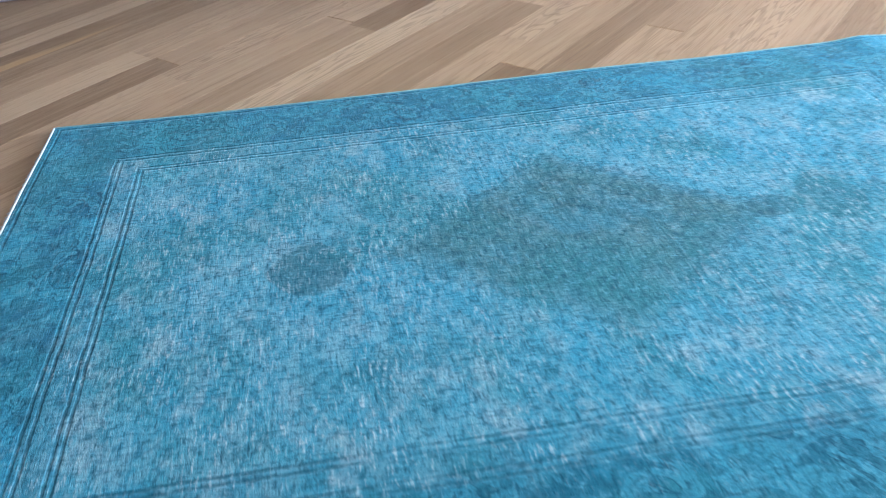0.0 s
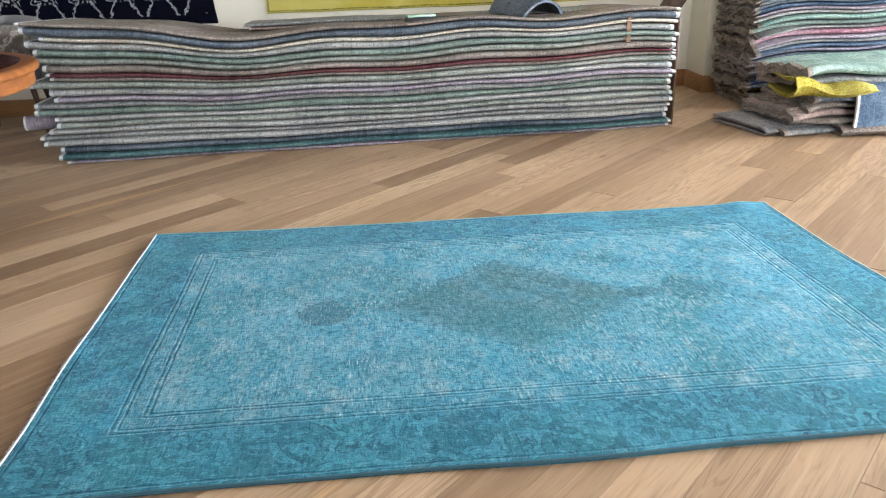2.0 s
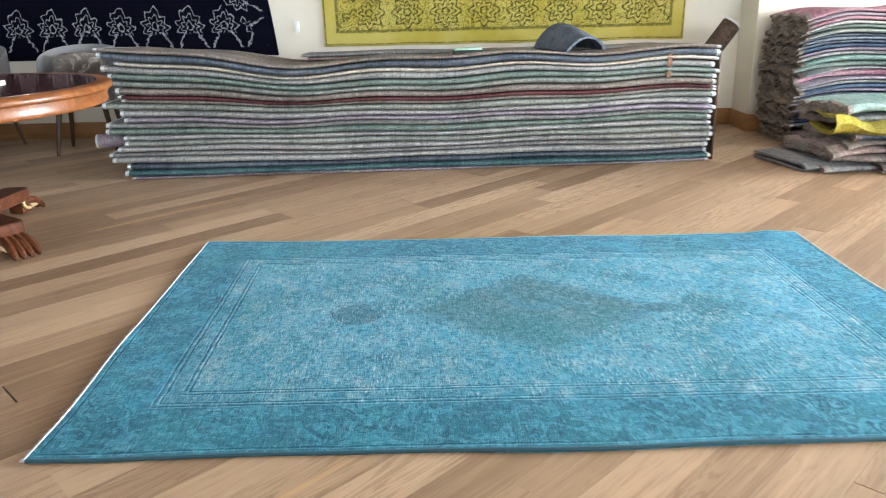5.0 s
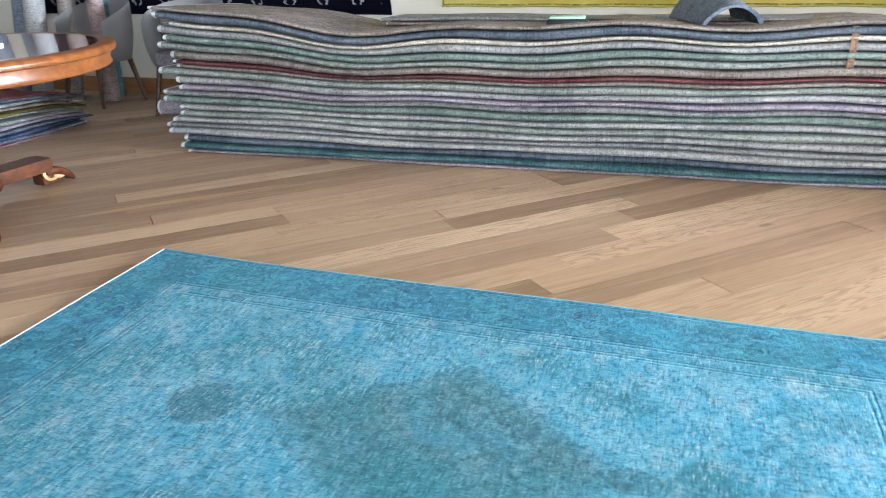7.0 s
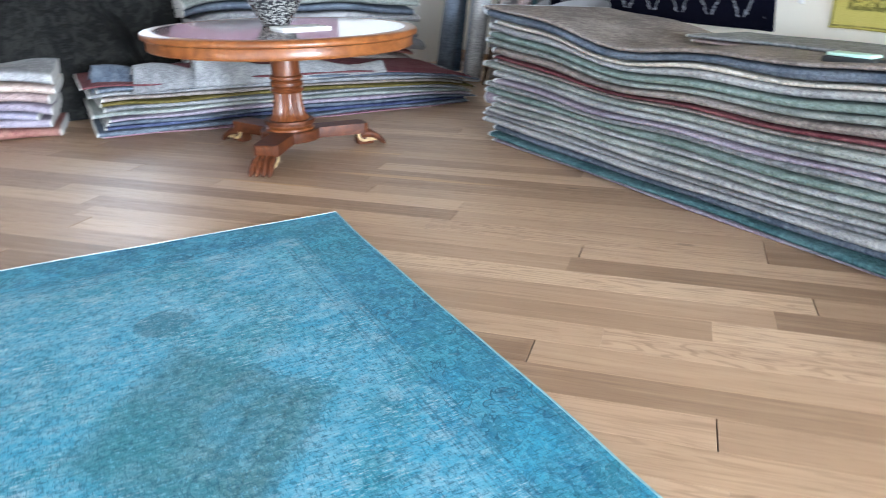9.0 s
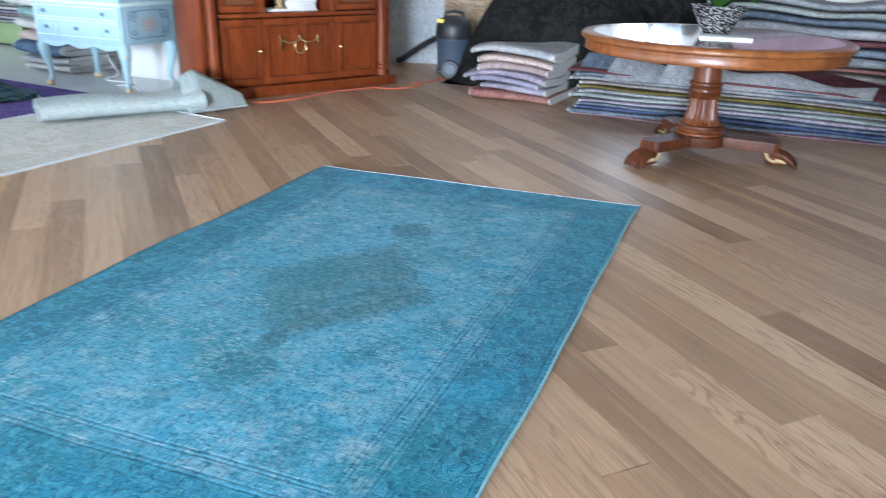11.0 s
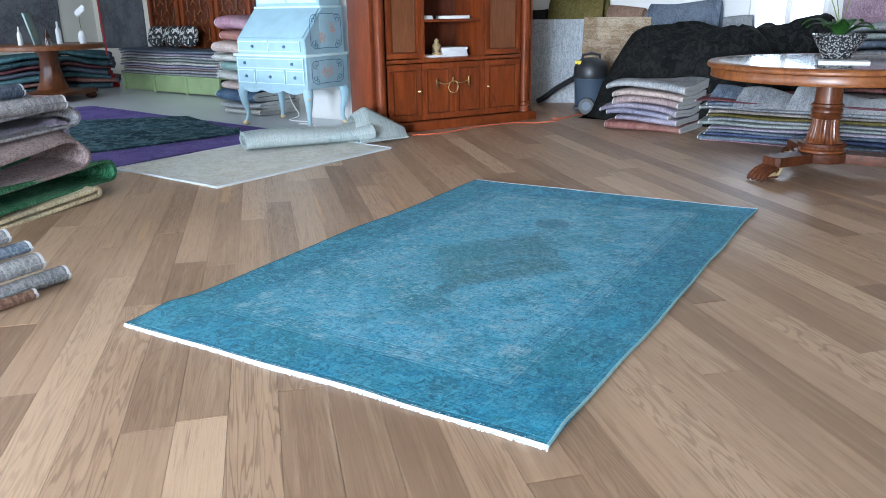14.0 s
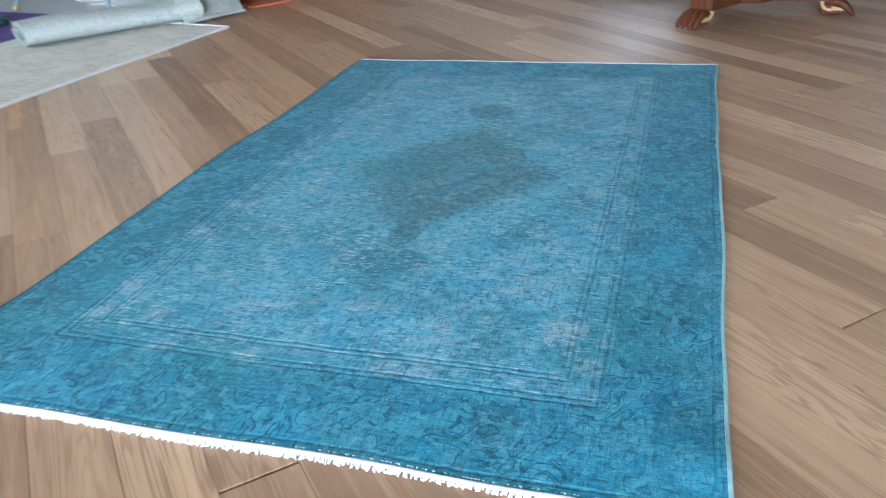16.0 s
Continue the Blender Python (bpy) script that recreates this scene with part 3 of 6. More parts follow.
thing("ceiling", bm, M["ceiling"], "plain grey ceiling, unseen, darkened to cut bounced light", "ceiling", kind="structure", smooth=0)
bm = bmesh.new()
for p in ((-300, -300), (300, -300), (300, 300), (-300, 300)):
    bm.verts.new((*p, -0.15))
bm.faces.new(bm.verts)
thing("ground", bm, M["ground"], "dry grass outside the building", "ground", kind="structure", smooth=0)
for i, (x0, x1, y0, y1) in enumerate(((-6.3, 2.23, 4.08, 4.1), (2.23, 2.25, 3.7, 4.1), (2.25, 12.1, 3.7, 3.72))):
    thing("baseboard", box(x0, x1, y0, y1, 0.0, 0.14, 0.004), M["baseboard"], "honey coloured oak baseboard along the wall", "baseboard", kind="structure")
floor = thing("floor", box(-6.5, 12.3, -3.5, 4.3, -0.06, -0.013), M["subfloor"], "oiled oak plank floor laid diagonally", "floor", kind="structure", smooth=0)
thing("floor_back_room", box(-6.5, 12.3, -11.9, -3.5, -0.06, 0.0), M["grey_floor"], "pale grey glossy poured floor", "floor", kind="structure", smooth=0)

# ---- the blue rug ----
QUAD = ((-1.345, -0.964), (1.508, -0.905), (1.44, 0.86), (-1.44, 0.86))


def quad_point(q, u, v):
    a, b, c, d = [Vector(p) for p in q]
    return (a * (1 - u) + b * u) * (1 - v) + (d * (1 - u) + c * u) * v


def flat_rug(name, q, size, z, thick, mat, label, nu=40, nv=30, wave=0.003, edge=0.008, seed=0.0, ripple=None):
    """A flat laid rug between four corners, a little wavy, with its pattern laid by size in metres."""
    bm = bmesh.new()
    uvs = bm.loops.layers.uv.new("UVMap")
    top = []
    for j in range(nv + 1):
        row = []
        for i in range(nu + 1):
            u, v = i / nu, j / nv
            p = quad_point(q, u, v)
            w = noise.noise_vector(Vector((p.x * 2.1 + seed, p.y * 2.1, seed)))
            rim = max(abs(u - 0.5), abs(v - 0.5)) * 2
            e = edge * rim ** 6
            h = wave * (0.5 + w.z) * (0.4 + rim ** 4)
            if ripple:
                h += ripple(u, v)
            row.append((bm.verts.new((p.x + w.x * e, p.y + w.y * e, z + thick + max(h, 0.0))), (u - 0.5) * size[0], (v - 0.5) * size[1]))
        top.append(row)
    for j in range(nv):
        for i in range(nu):
            vs = (top[j][i], top[j][i + 1], top[j + 1][i + 1], top[j + 1][i])
            f = bm.faces.new([a[0] for a in vs])
            for lp, a in zip(f.loops, vs):
                lp[uvs].uv = (a[1], a[2])
    ring = top[0][:-1] + [r[-1] for r in top[:-1]] + top[-1][:0:-1] + [r[0] for r in top[:0:-1]]
    low = [bm.verts.new((a[0].co.x, a[0].co.y, z)) for a in ring]
    for k in range(len(ring)):
        n = (k + 1) % len(ring)
        f = bm.faces.new((ring[k][0], low[k], low[n], ring[n][0]))
        for lp, a in zip(f.loops, (ring[k], ring[k], ring[n], ring[n])):
            lp[uvs].uv = (a[1], a[2])
    bm.faces.new(low[::-1])
    ends = [[r[0][0].co.copy() for r in top], [r[-1][0].co.copy() for r in top]]
    sides = [[a[0].co.copy() for a in top[0]], [a[0].co.copy() for a in top[-1]]]
    ob = thing(name, bm, mat, label, "rug")
    return ob, ends, sides


def tassels(line, out, count, length, thick, seed):
    """Short uneven cotton threads along a rug's end."""
    rng = random.Random(seed)
    bm = bmesh.new()
    for k in range(count):
        t = (k + rng.random() * 0.7) / count * (len(line) - 1)
        i = min(int(t), len(line) - 2)
        p = line[i].lerp(line[i + 1], t - i)
        d = (line[i + 1] - line[i]).normalized()
        o = (Vector((*out, 0)) + d * rng.uniform(-0.5, 0.5)).normalized() * length * rng.uniform(0.55, 1.15)
        w = d * thick * rng.uniform(0.7, 1.3)
        top = p.z * rng.uniform(0.7, 1.0)
        back = Vector((*out, 0)) * -0.006
        a, b = p + back, p + o
        vs = [bm.verts.new(x) for x in ((a.x - w.x, a.y - w.y, 0.001), (a.x + w.x, a.y + w.y, 0.001), (b.x + w.x, b.y + w.y, 0.001), (b.x - w.x, b.y - w.y, 0.001),
                                        (a.x - w.x, a.y - w.y, top + 0.001), (a.x + w.x, a.y + w.y, top + 0.001), (b.x + w.x * 0.5, b.y + w.y * 0.5, 0.005), (b.x - w.x * 0.5, b.y - w.y * 0.5, 0.005))]
        for f in ((4, 5, 6, 7), (0, 4, 7, 3), (1, 2, 6, 5), (3, 7, 6, 2)):
            bm.faces.new([vs[x] for x in f])
    return bm


def main_ripple(u, v):
    h = 0.010 * math.exp(-((u - 0.955) / 0.025) ** 2 - ((v - 1.0) / 0.06) ** 2)
    h += 0.014 * math.exp(-((u - 0.93) / 0.03) ** 2 - ((v - 0.0) / 0.05) ** 2)
    h += 0.004 * math.exp(-((u - 0.83) / 0.02) ** 2 - ((v - 0.55) / 0.12) ** 2)
    return h


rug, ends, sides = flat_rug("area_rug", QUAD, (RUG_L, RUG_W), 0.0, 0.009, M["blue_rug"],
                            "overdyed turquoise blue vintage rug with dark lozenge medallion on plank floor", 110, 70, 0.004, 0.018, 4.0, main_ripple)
part("fringe", tassels(ends[0], (-1, 0.05), 620, 0.018, 0.0022, 1), M["fringe"], rug, "short white cotton fringe", 0)
part("fringe", tassels(ends[1], (1, 0.03), 620, 0.015, 0.0022, 2), M["fringe"], rug, "short white cotton fringe", 0)
binding = plain("pale_blue_binding", (0.25, 0.42, 0.46), 0.9, vary=0.3, scale=60, bump=0.3)
for e, dx in zip(ends, (-0.004, 0.004)):
    part("end_cord", tube([p + Vector((dx, 0, -0.002)) for p in e], 0.004, 6), M["fringe"], rug, "white twisted end cord")
# south binding: the shade on that edge is painted into its dark colour
shaded_binding = plain("shaded_teal_binding", (0.03, 0.09, 0.12), 0.9, vary=0.3, scale=60, bump=0.3)
for s, b in zip(sides, (shaded_binding, binding)):
    part("selvedge", tube([p + Vector((0, 0, -0.004)) for p in s], 0.006, 6), b, rug, "bound side edge")

# ---- long pile of folded rugs before the north wall ----
NORTH = [("mauve", 0.024, "mauve"), ("dark teal", 0.042, "teal"), ("dark slate", 0.046, "slate"), ("silver", 0.056, "silver"), ("grey", 0.032, "grey"),
         ("silver", 0.048, "silver"), ("grey green", 0.044, "greygreen"), ("silver", 0.040, "silver"), ("pale sage", 0.050, "sage"), ("grey", 0.044, "grey"),
         ("dark mauve", 0.034, "mauve"), ("silver", 0.050, "silver"), ("grey green", 0.048, "greygreen"), ("taupe", 0.026, "taupe"), ("wine red", 0.024, "wine"),
         ("taupe", 0.054, "taupe"), ("grey green", 0.044, "greygreen"), ("sage", 0.046, "sage"), ("silver", 0.052, "silver"), ("cream", 0.030, "cream"),
         ("dark slate", 0.056, "slate"), ("taupe", 0.030, "taupe")]
STACK = pose(-2.47, 2.33, 0, 0, 0, 3.3)
north_sum = sum(t for _, t, _ in NORTH)


def north_sag(t):
    """Height of the long pile along its length: high at the west end, sunk past the middle."""
    t = min(max(t, 0.0), 1.0)
    return (0.735 + 0.075 * max(0.0, 1 - t / 0.75) ** 1.25 + 0.035 * max(0.0, (t - 0.55) / 0.45) ** 1.3) / north_sum


top = rug_pile([(w, t, T[c]) for w, t, c in NORTH], 0.0, 4.02, 1.05, STACK, "folded rugs of the long pile", north_sag, 11, (0.075, 0.016), 0.020, "in a long pile before the wall", M["fringe"], pinch=0.20, back=0.06)

# ---- tall pile and low pile at the northeast ----
NE = [("dark green", 0.045, "green"), ("dusty taupe", 0.035, "dustymauve"), ("taupe", 0.03, "taupe"), ("yellow", 0.035, "yellow"), ("slate", 0.03, "slate"), ("navy", 0.03, "navy"), ("denim blue", 0.03, "denim"),
      ("slate", 0.022, "slate"), ("lilac", 0.026, "mauve"), ("grey", 0.024, "grey"), ("mauve", 0.024, "mauve"), ("navy", 0.022, "slate"), ("lilac", 0.026, "lilac"), ("denim blue", 0.028, "denim"), ("grey", 0.022, "grey"),
      ("lilac", 0.024, "mauve"), ("pink", 0.042, "pink"), ("grey", 0.024, "grey"), ("mint", 0.034, "sage"), ("mint", 0.034, "mint"), ("grey", 0.026, "silver"), ("mauve", 0.022, "mauve"), ("denim blue", 0.030, "denim"),
      ("slate", 0.026, "slate"), ("blue grey", 0.026, "bluegrey"), ("slate", 0.022, "slate"), ("grey green", 0.030, "greygreen"), ("sage", 0.028, "sage"), ("ivory", 0.026, "silver"), ("pink", 0.028, "pink"), ("lilac", 0.024, "mauve"), ("pink", 0.024, "pink")]
rug_pile([(w, t, T[c]) for w, t, c in NE], 0.0, 2.1, 0.62, pose(2.36, 3.02, 0, 0, 0, 2), "folded rugs of the tall pile", lambda t: (0.90 + 0.13 * math.sin(math.pi * min(max(t, 0), 1) * 0.6)) / sum(r[1] for r in NE), 5, (0.035, 0.07), 0.024, "in a tall pile by the wall", T["taupe"], 0.010, 0.24, crumple=0.011)
LOW = [("grey taupe", 0.045, "grey"), ("taupe", 0.05, "taupe"), ("brown", 0.05, "dustymauve"), ("dusty brown", 0.05, "taupe"), ("slate", 0.06, "slate"), ("pink", 0.04, "pink"), ("grey", 0.055, "grey"), ("mint", 0.06, "mint")]
rug_pile([(w, t, T[c]) for w, t, c in LOW], 0.0, 1.7, 0.62, pose(2.16, 2.13, 0, 0, 0, 5), "folded rugs of the low pile", lambda t: 1.03, 8, 0.14, 0.05, "in a low slipping pile", T["taupe"], 0.034, 0.30, crumple=0.010, starts=(0.02, 0.10, 0.05, 0.16, 0.22, 0.34, 0.20, 0.12))

# ---- piles on the west side ----
WEST = [("magenta edged", 0.012, "pink"), ("slate blue", 0.034, "slate"), ("navy", 0.030, "navy"), ("slate", 0.030, "slate"), ("lilac grey", 0.030, "mauve"), ("sage grey", 0.032, "greygreen"), ("grey", 0.030, "grey"),
        ("straw and grey", 0.030, "olive"), ("taupe", 0.030, "taupe"), ("grey", 0.032, "grey"), ("slate", 0.030, "slate"), ("wine", 0.020, "wine")]
rug_pile([(w, t, T[c]) for w, t, c in WEST], 0.0, 2.95, 1.0, pose(-3.74, -0.06, 0, 0, 0, 91), "folded rugs of the west pile", lambda t: 1.0 - 0.45 * max(0, t - 0.5) ** 1.3 * 1.6, 21, 0.10, 0.04, "piled behind the round table", True, 0.020, 0.22)
WEST2 = [("grey", 0.09, "grey"), ("wine", 0.06, "wine"), ("silver", 0.10, "silver"), ("taupe", 0.09, "taupe"), ("wine", 0.05, "redbrown"), ("grey", 0.10, "grey"), ("blue grey", 0.09, "bluegrey"), ("wine", 0.05, "wine"), ("silver", 0.10, "silver"), ("slate", 0.08, "slate"), ("sage", 0.07, "greygreen"), ("grey", 0.08, "grey")]
rug_pile([(w, t, T[c]) for w, t, c in WEST2], 0.0, 2.1, 1.0, pose(-4.85, 0.75, 0, 0, 0, 90), "folded rugs of the back pile", lambda t: 1.0 - 0.12 * abs(t - 0.4), 31, 0.10, 0.05, "piled before the window wall", True, 0.03)
SMALL = [("red brown patterned", 0.085, "redbrown"), ("pale lilac", 0.065, "mauve"), ("lilac", 0.055, "lilac"), ("grey mauve", 0.055, "mauve"), ("peach", 0.065, "dustymauve"), ("pale peach", 0.055, "peach"), ("pale blue grey", 0.075, "silver")]
rug_pile([(w, t, T[c]) for w, t, c in SMALL], 0.0, 0.62, 0.62, pose(-4.0, -0.98, 0, 0, 0, 84), "folded rugs of the small pile", lambda t: 1.0, 41, 0.08, 0.04, "in a small floor pile", True, 0.035, 0.2)

LOOSE = ((-3.70, 0.20, 0.325, 1.05, "grey", "grey"), (-3.86, -0.06, 0.325, 0.55, "slate", "dark slate"), (-3.72, 0.62, 0.330, 1.5, "silver", "pale grey"))
for x, y, z, ln, cl, word in LOOSE:
    curve = [(0.008 + 0.05 * k - 0.0022 * k * k, 0.055 * k - 0.0042 * k * k) for k in range(14)]
    thing("loose_rug", ribbon(curve, 0, ln, 0.016, 16, lambda a, b, c, n=ln: (a + 0.25 * c, b, c * (0.85 - 0.6 * a / n) + 0.12 * c * math.sin(a * 9)), 0.045, y), T[cl], f"{word} worn rug thrown loosely over the pile", "rug", "loose rugs on the west pile", m=pose(x, y, z - 0.02, 0, 0, 91))


def heap(name, label, cx, cy, rx, ry, h, mat, power=3.0, seed=0.0, nu=44, nv=36, fold=0.06, turn=0.0):
    """A thick rug thrown over something: a mound with creases, open below."""
    bm = bmesh.new()
    layers = []
    for inset in (0.0, 0.016):
        grid = []
        for j in range(nv + 1):
            row = []
            for i in range(nu + 1):
                u, v = 2 * i / nu - 1, 2 * j / nv - 1
                r = (abs(u) ** power + abs(v) ** power) ** (1 / power)
                f = max(0.0, 1 - max(0.0, (r - 0.45) / 0.55) ** 2)
                p = Vector((cx + u * rx, cy + v * ry, 0))
                w = noise.noise(Vector((p.x * 2.3 + seed, p.y * 2.3, seed)))
                w2 = noise.noise(Vector((p.x * 6 + seed, p.y * 5, seed + 4)))
                z = h * f * (1 + 0.10 * w) + fold * (abs(w2)) * min(1.0, f * 2)
                row.append(bm.verts.new((p.x + 0.05 * w, p.y + 0.05 * w2, max(0.002, z - inset))))
            grid.append(row)
        layers.append(grid)
    for grid, flip in zip(layers, (0, 1)):
        for j in range(nv):
            for i in range(nu):
                f = (grid[j][i], grid[j][i + 1], grid[j + 1][i + 1], grid[j + 1][i])
                bm.faces.new(f[::-1] if flip else f)
    rim = lambda g: g[0][:-1] + [r[-1] for r in g[:-1]] + g[-1][:0:-1] + [r[0] for r in g[:0:-1]]
    a, b = rim(layers[0]), rim(layers[1])
    for k in range(len(a)):
        n = (k + 1) % len(a)
        bm.faces.new((a[k], b[k], b[n], a[n]))
    return thing(name, bm, mat, label, "draped rug", smooth=60)


black_tuft = textile("black_carved_pile", (0.008, 0.008, 0.008), (0.014, 0.014, 0.013), (0.035, 0.034, 0.030), motif=9, worn=0.5, bump=0.9)
heap("draped_rug", "black carved pile rug thrown over a heap of rugs", -5.15, -0.50, 0.62, 1.05, 0.92, black_tuft, 3.5, 2.0)
heap("draped_rug", "black rug slumped over a heap by the window", -5.55, 0.35, 0.4, 0.62, 0.98, black_tuft, 3.0, 7.0)


def leaning_rug(label, x, y, width, height, mat, turn, lean=0.10, thick=0.014, m_extra=None):
    """A rug standing on its edge against something, bowed a little."""
    curve = [(lean * (1 - math.cos(k / 8 * math.pi / 2)) + 0.004, height * k / 8 + 0.001) for k in range(9)]
    return thing("standing_rug", ribbon(curve, 0, width, thick, 16, None, 0.012, x), mat, label, "rug", m=pose(x, y, 0, 0, 0, turn))


grey_motif = textile("pale_grey_motif_pile", (0.46, 0.49, 0.51), (0.56, 0.58, 0.59), (0.33, 0.36, 0.39), motif=16, worn=0.6)
leaning_rug("pale grey motif rug standing against the wall", -5.55, -2.70, 0.84, 1.0, grey_motif, 113)
leaning_rug("tan and cream striped rug standing on edge", -5.78, -2.05, 0.80, 1.02, textile("tan_striped_cloth", (0.26, 0.18, 0.11), (0.45, 0.35, 0.24), (0.62, 0.54, 0.42), streak=(1.2, 1.2, 24), motif=3, worn=0.3), 100)


def draped(label, x, y, width, height, depth, mat, seed=0.0):
    """A rug hung over a low stand, both ends on the floor."""
    pts = []
    for k in range(15):
        a = math.pi * k / 14
        pts.append((-math.cos(a) * depth / 2 * (1.0 if 2 < k < 12 else 1.08), 0.003 + height * math.sin(a) ** 0.45))
    return thing("draped_rug", ribbon(pts, 0, width, 0.014, 14, None, 0.12, seed), mat, label, "draped rug", "rugs draped along the west wall", m=pose(x, y, 0, 0, 0, 90))


for y, w, h, cloth, word in ((-3.2, 0.55, 1.12, "black", "black patterned"), (-2.62, 0.72, 1.30, "olive", "olive gold"), (-1.85, 0.45, 1.12, "brown", "brown"),
                             (-1.35, 0.85, 1.16, "slate", "slate blue"), (-0.48, 0.34, 1.0, "grey", "grey")):
    draped(f"{word} rug draped over a low stand", -6.14, y, w, h, 0.26, T[cloth], y)

# ---- round pedestal table with a bowl of orchids ----
TAB = Vector((-2.77, 1.03, 0))


def round_table():
    ob = base("round_table", "round mahogany pedestal table on three gilded paw feet", "table", pose(*TAB))
    part("tabletop", lathe([(0.02, 0.738), (0.70, 0.738), (0.745, 0.742), (0.745, 0.7765), (0.02, 0.7765)], 72), M["table_top"], ob, "glossy dark mahogany top")
    part("rim", lathe([(0.7455, 0.735), (0.808, 0.735), (0.82, 0.742), (0.823, 0.752), (0.818, 0.768), (0.806, 0.776), (0.7455, 0.776)], 72), M["rim"], ob, "crossbanded walnut rim")
    part("apron", lathe([(0.74, 0.672), (0.79, 0.672), (0.795, 0.680), (0.79, 0.690), (0.795, 0.734), (0.74, 0.734)], 72), M["rim"], ob, "veneered walnut apron")
    col = [(0.155, 0.158), (0.155, 0.172), (0.140, 0.182), (0.150, 0.20), (0.140, 0.215), (0.118, 0.232), (0.106, 0.262), (0.098, 0.30), (0.092, 0.345), (0.090, 0.385), (0.100, 0.392), (0.106, 0.402), (0.100, 0.412),
           (0.090, 0.418), (0.102, 0.432), (0.102, 0.45), (0.090, 0.462), (0.104, 0.472), (0.104, 0.486), (0.088, 0.494), (0.087, 0.55), (0.083, 0.62), (0.082, 0.655), (0.10, 0.672), (0.13, 0.70), (0.14, 0.737)]
    part("column", lathe(col, 72, 24, 0.10, (0.19, 0.39)), M["column"], ob, "turned column with carved collar")
    part("collar", lathe([(0.155, 0.194), (0.161, 0.203), (0.161, 0.211), (0.155, 0.219), (0.13, 0.222), (0.13, 0.192)], 72, 30, 0.05, (0.2, 0.215)), M["carved"], ob, "carved acanthus collar")
    bm = bmesh.new()
    rows = []
    for z, g in ((0.092, -0.004), (0.10, 0.0), (0.15, 0.0), (0.158, -0.006)):
        row = []
        for i in range(120):
            a = 360 * i / 120
            f = abs((a - 87 + 60) % 120 - 60)
            r = 0.50 if f < 1 else min(0.50 / math.cos(radians(min(f, 20))), 0.075 / math.sin(radians(f)))
            r = max(r, 0.185) + g
            row.append(bm.verts.new((r * math.cos(radians(a)), r * math.sin(radians(a)), z)))
        rows.append(row)
    for a, b in zip(rows, rows[1:]):
        for i in range(120):
            bm.faces.new((a[i], a[(i + 1) % 120], b[(i + 1) % 120], b[i]))
    bm.faces.new(rows[0][::-1])
    bm.faces.new(rows[-1])
    part("platform", bm, M["carved"], ob, "concave three-armed platform", 30)
    for k in range(3):
        a = radians(87 + 120 * k)
        rot = Matrix.Rotation(a, 4, "Z")
        bm = bmesh.new()
        for s in (-0.036, -0.012, 0.012, 0.036):
            spread = s * 1.25
            pts = [(0.46, s, 0.075), (0.50, spread, 0.082), (0.545, spread * 1.1, 0.070), (0.585, spread * 1.2, 0.042), (0.605, spread * 1.25, 0.022), (0.618, spread * 1.25, 0.010)]
            join(bm, tube(pts, 0.02, 8, [0.022, 0.024, 0.022, 0.020, 0.016, 0.008]))
        box(0.43, 0.55, -0.045, 0.045, 0.008, 0.092, 0.018, bm)
        bm.transform(rot)
        foot = part("foot", bm, M["carved"], ob, "carved lion paw foot")
        for s in (-1, 1):
            bm = bmesh.new()
            pts = []
            for i in range(15):
                q = i / 14
                ang = q * 4.6
                rr = 0.034 * (1 - 0.62 * q)
                pts.append((0.455 + 0.05 * q + rr * math.cos(ang + 2.0), s * 0.052, 0.072 - 0.02 * q + rr * math.sin(ang + 2.0)))
            join(bm, tube(pts, 0.01, 6, [0.012 - 0.006 * i / 14 for i in range(15)]))
            join(bm, tube([(0.49, s * 0.052, 0.05), (0.53, s * 0.056, 0.045), (0.565, s * 0.055, 0.04)], 0.01, 6, [0.013, 0.011, 0.004]))
            bm.transform(rot)
            part("scroll", bm, M["gilt"], foot, "gilded acanthus scroll")
    return ob


round_table()


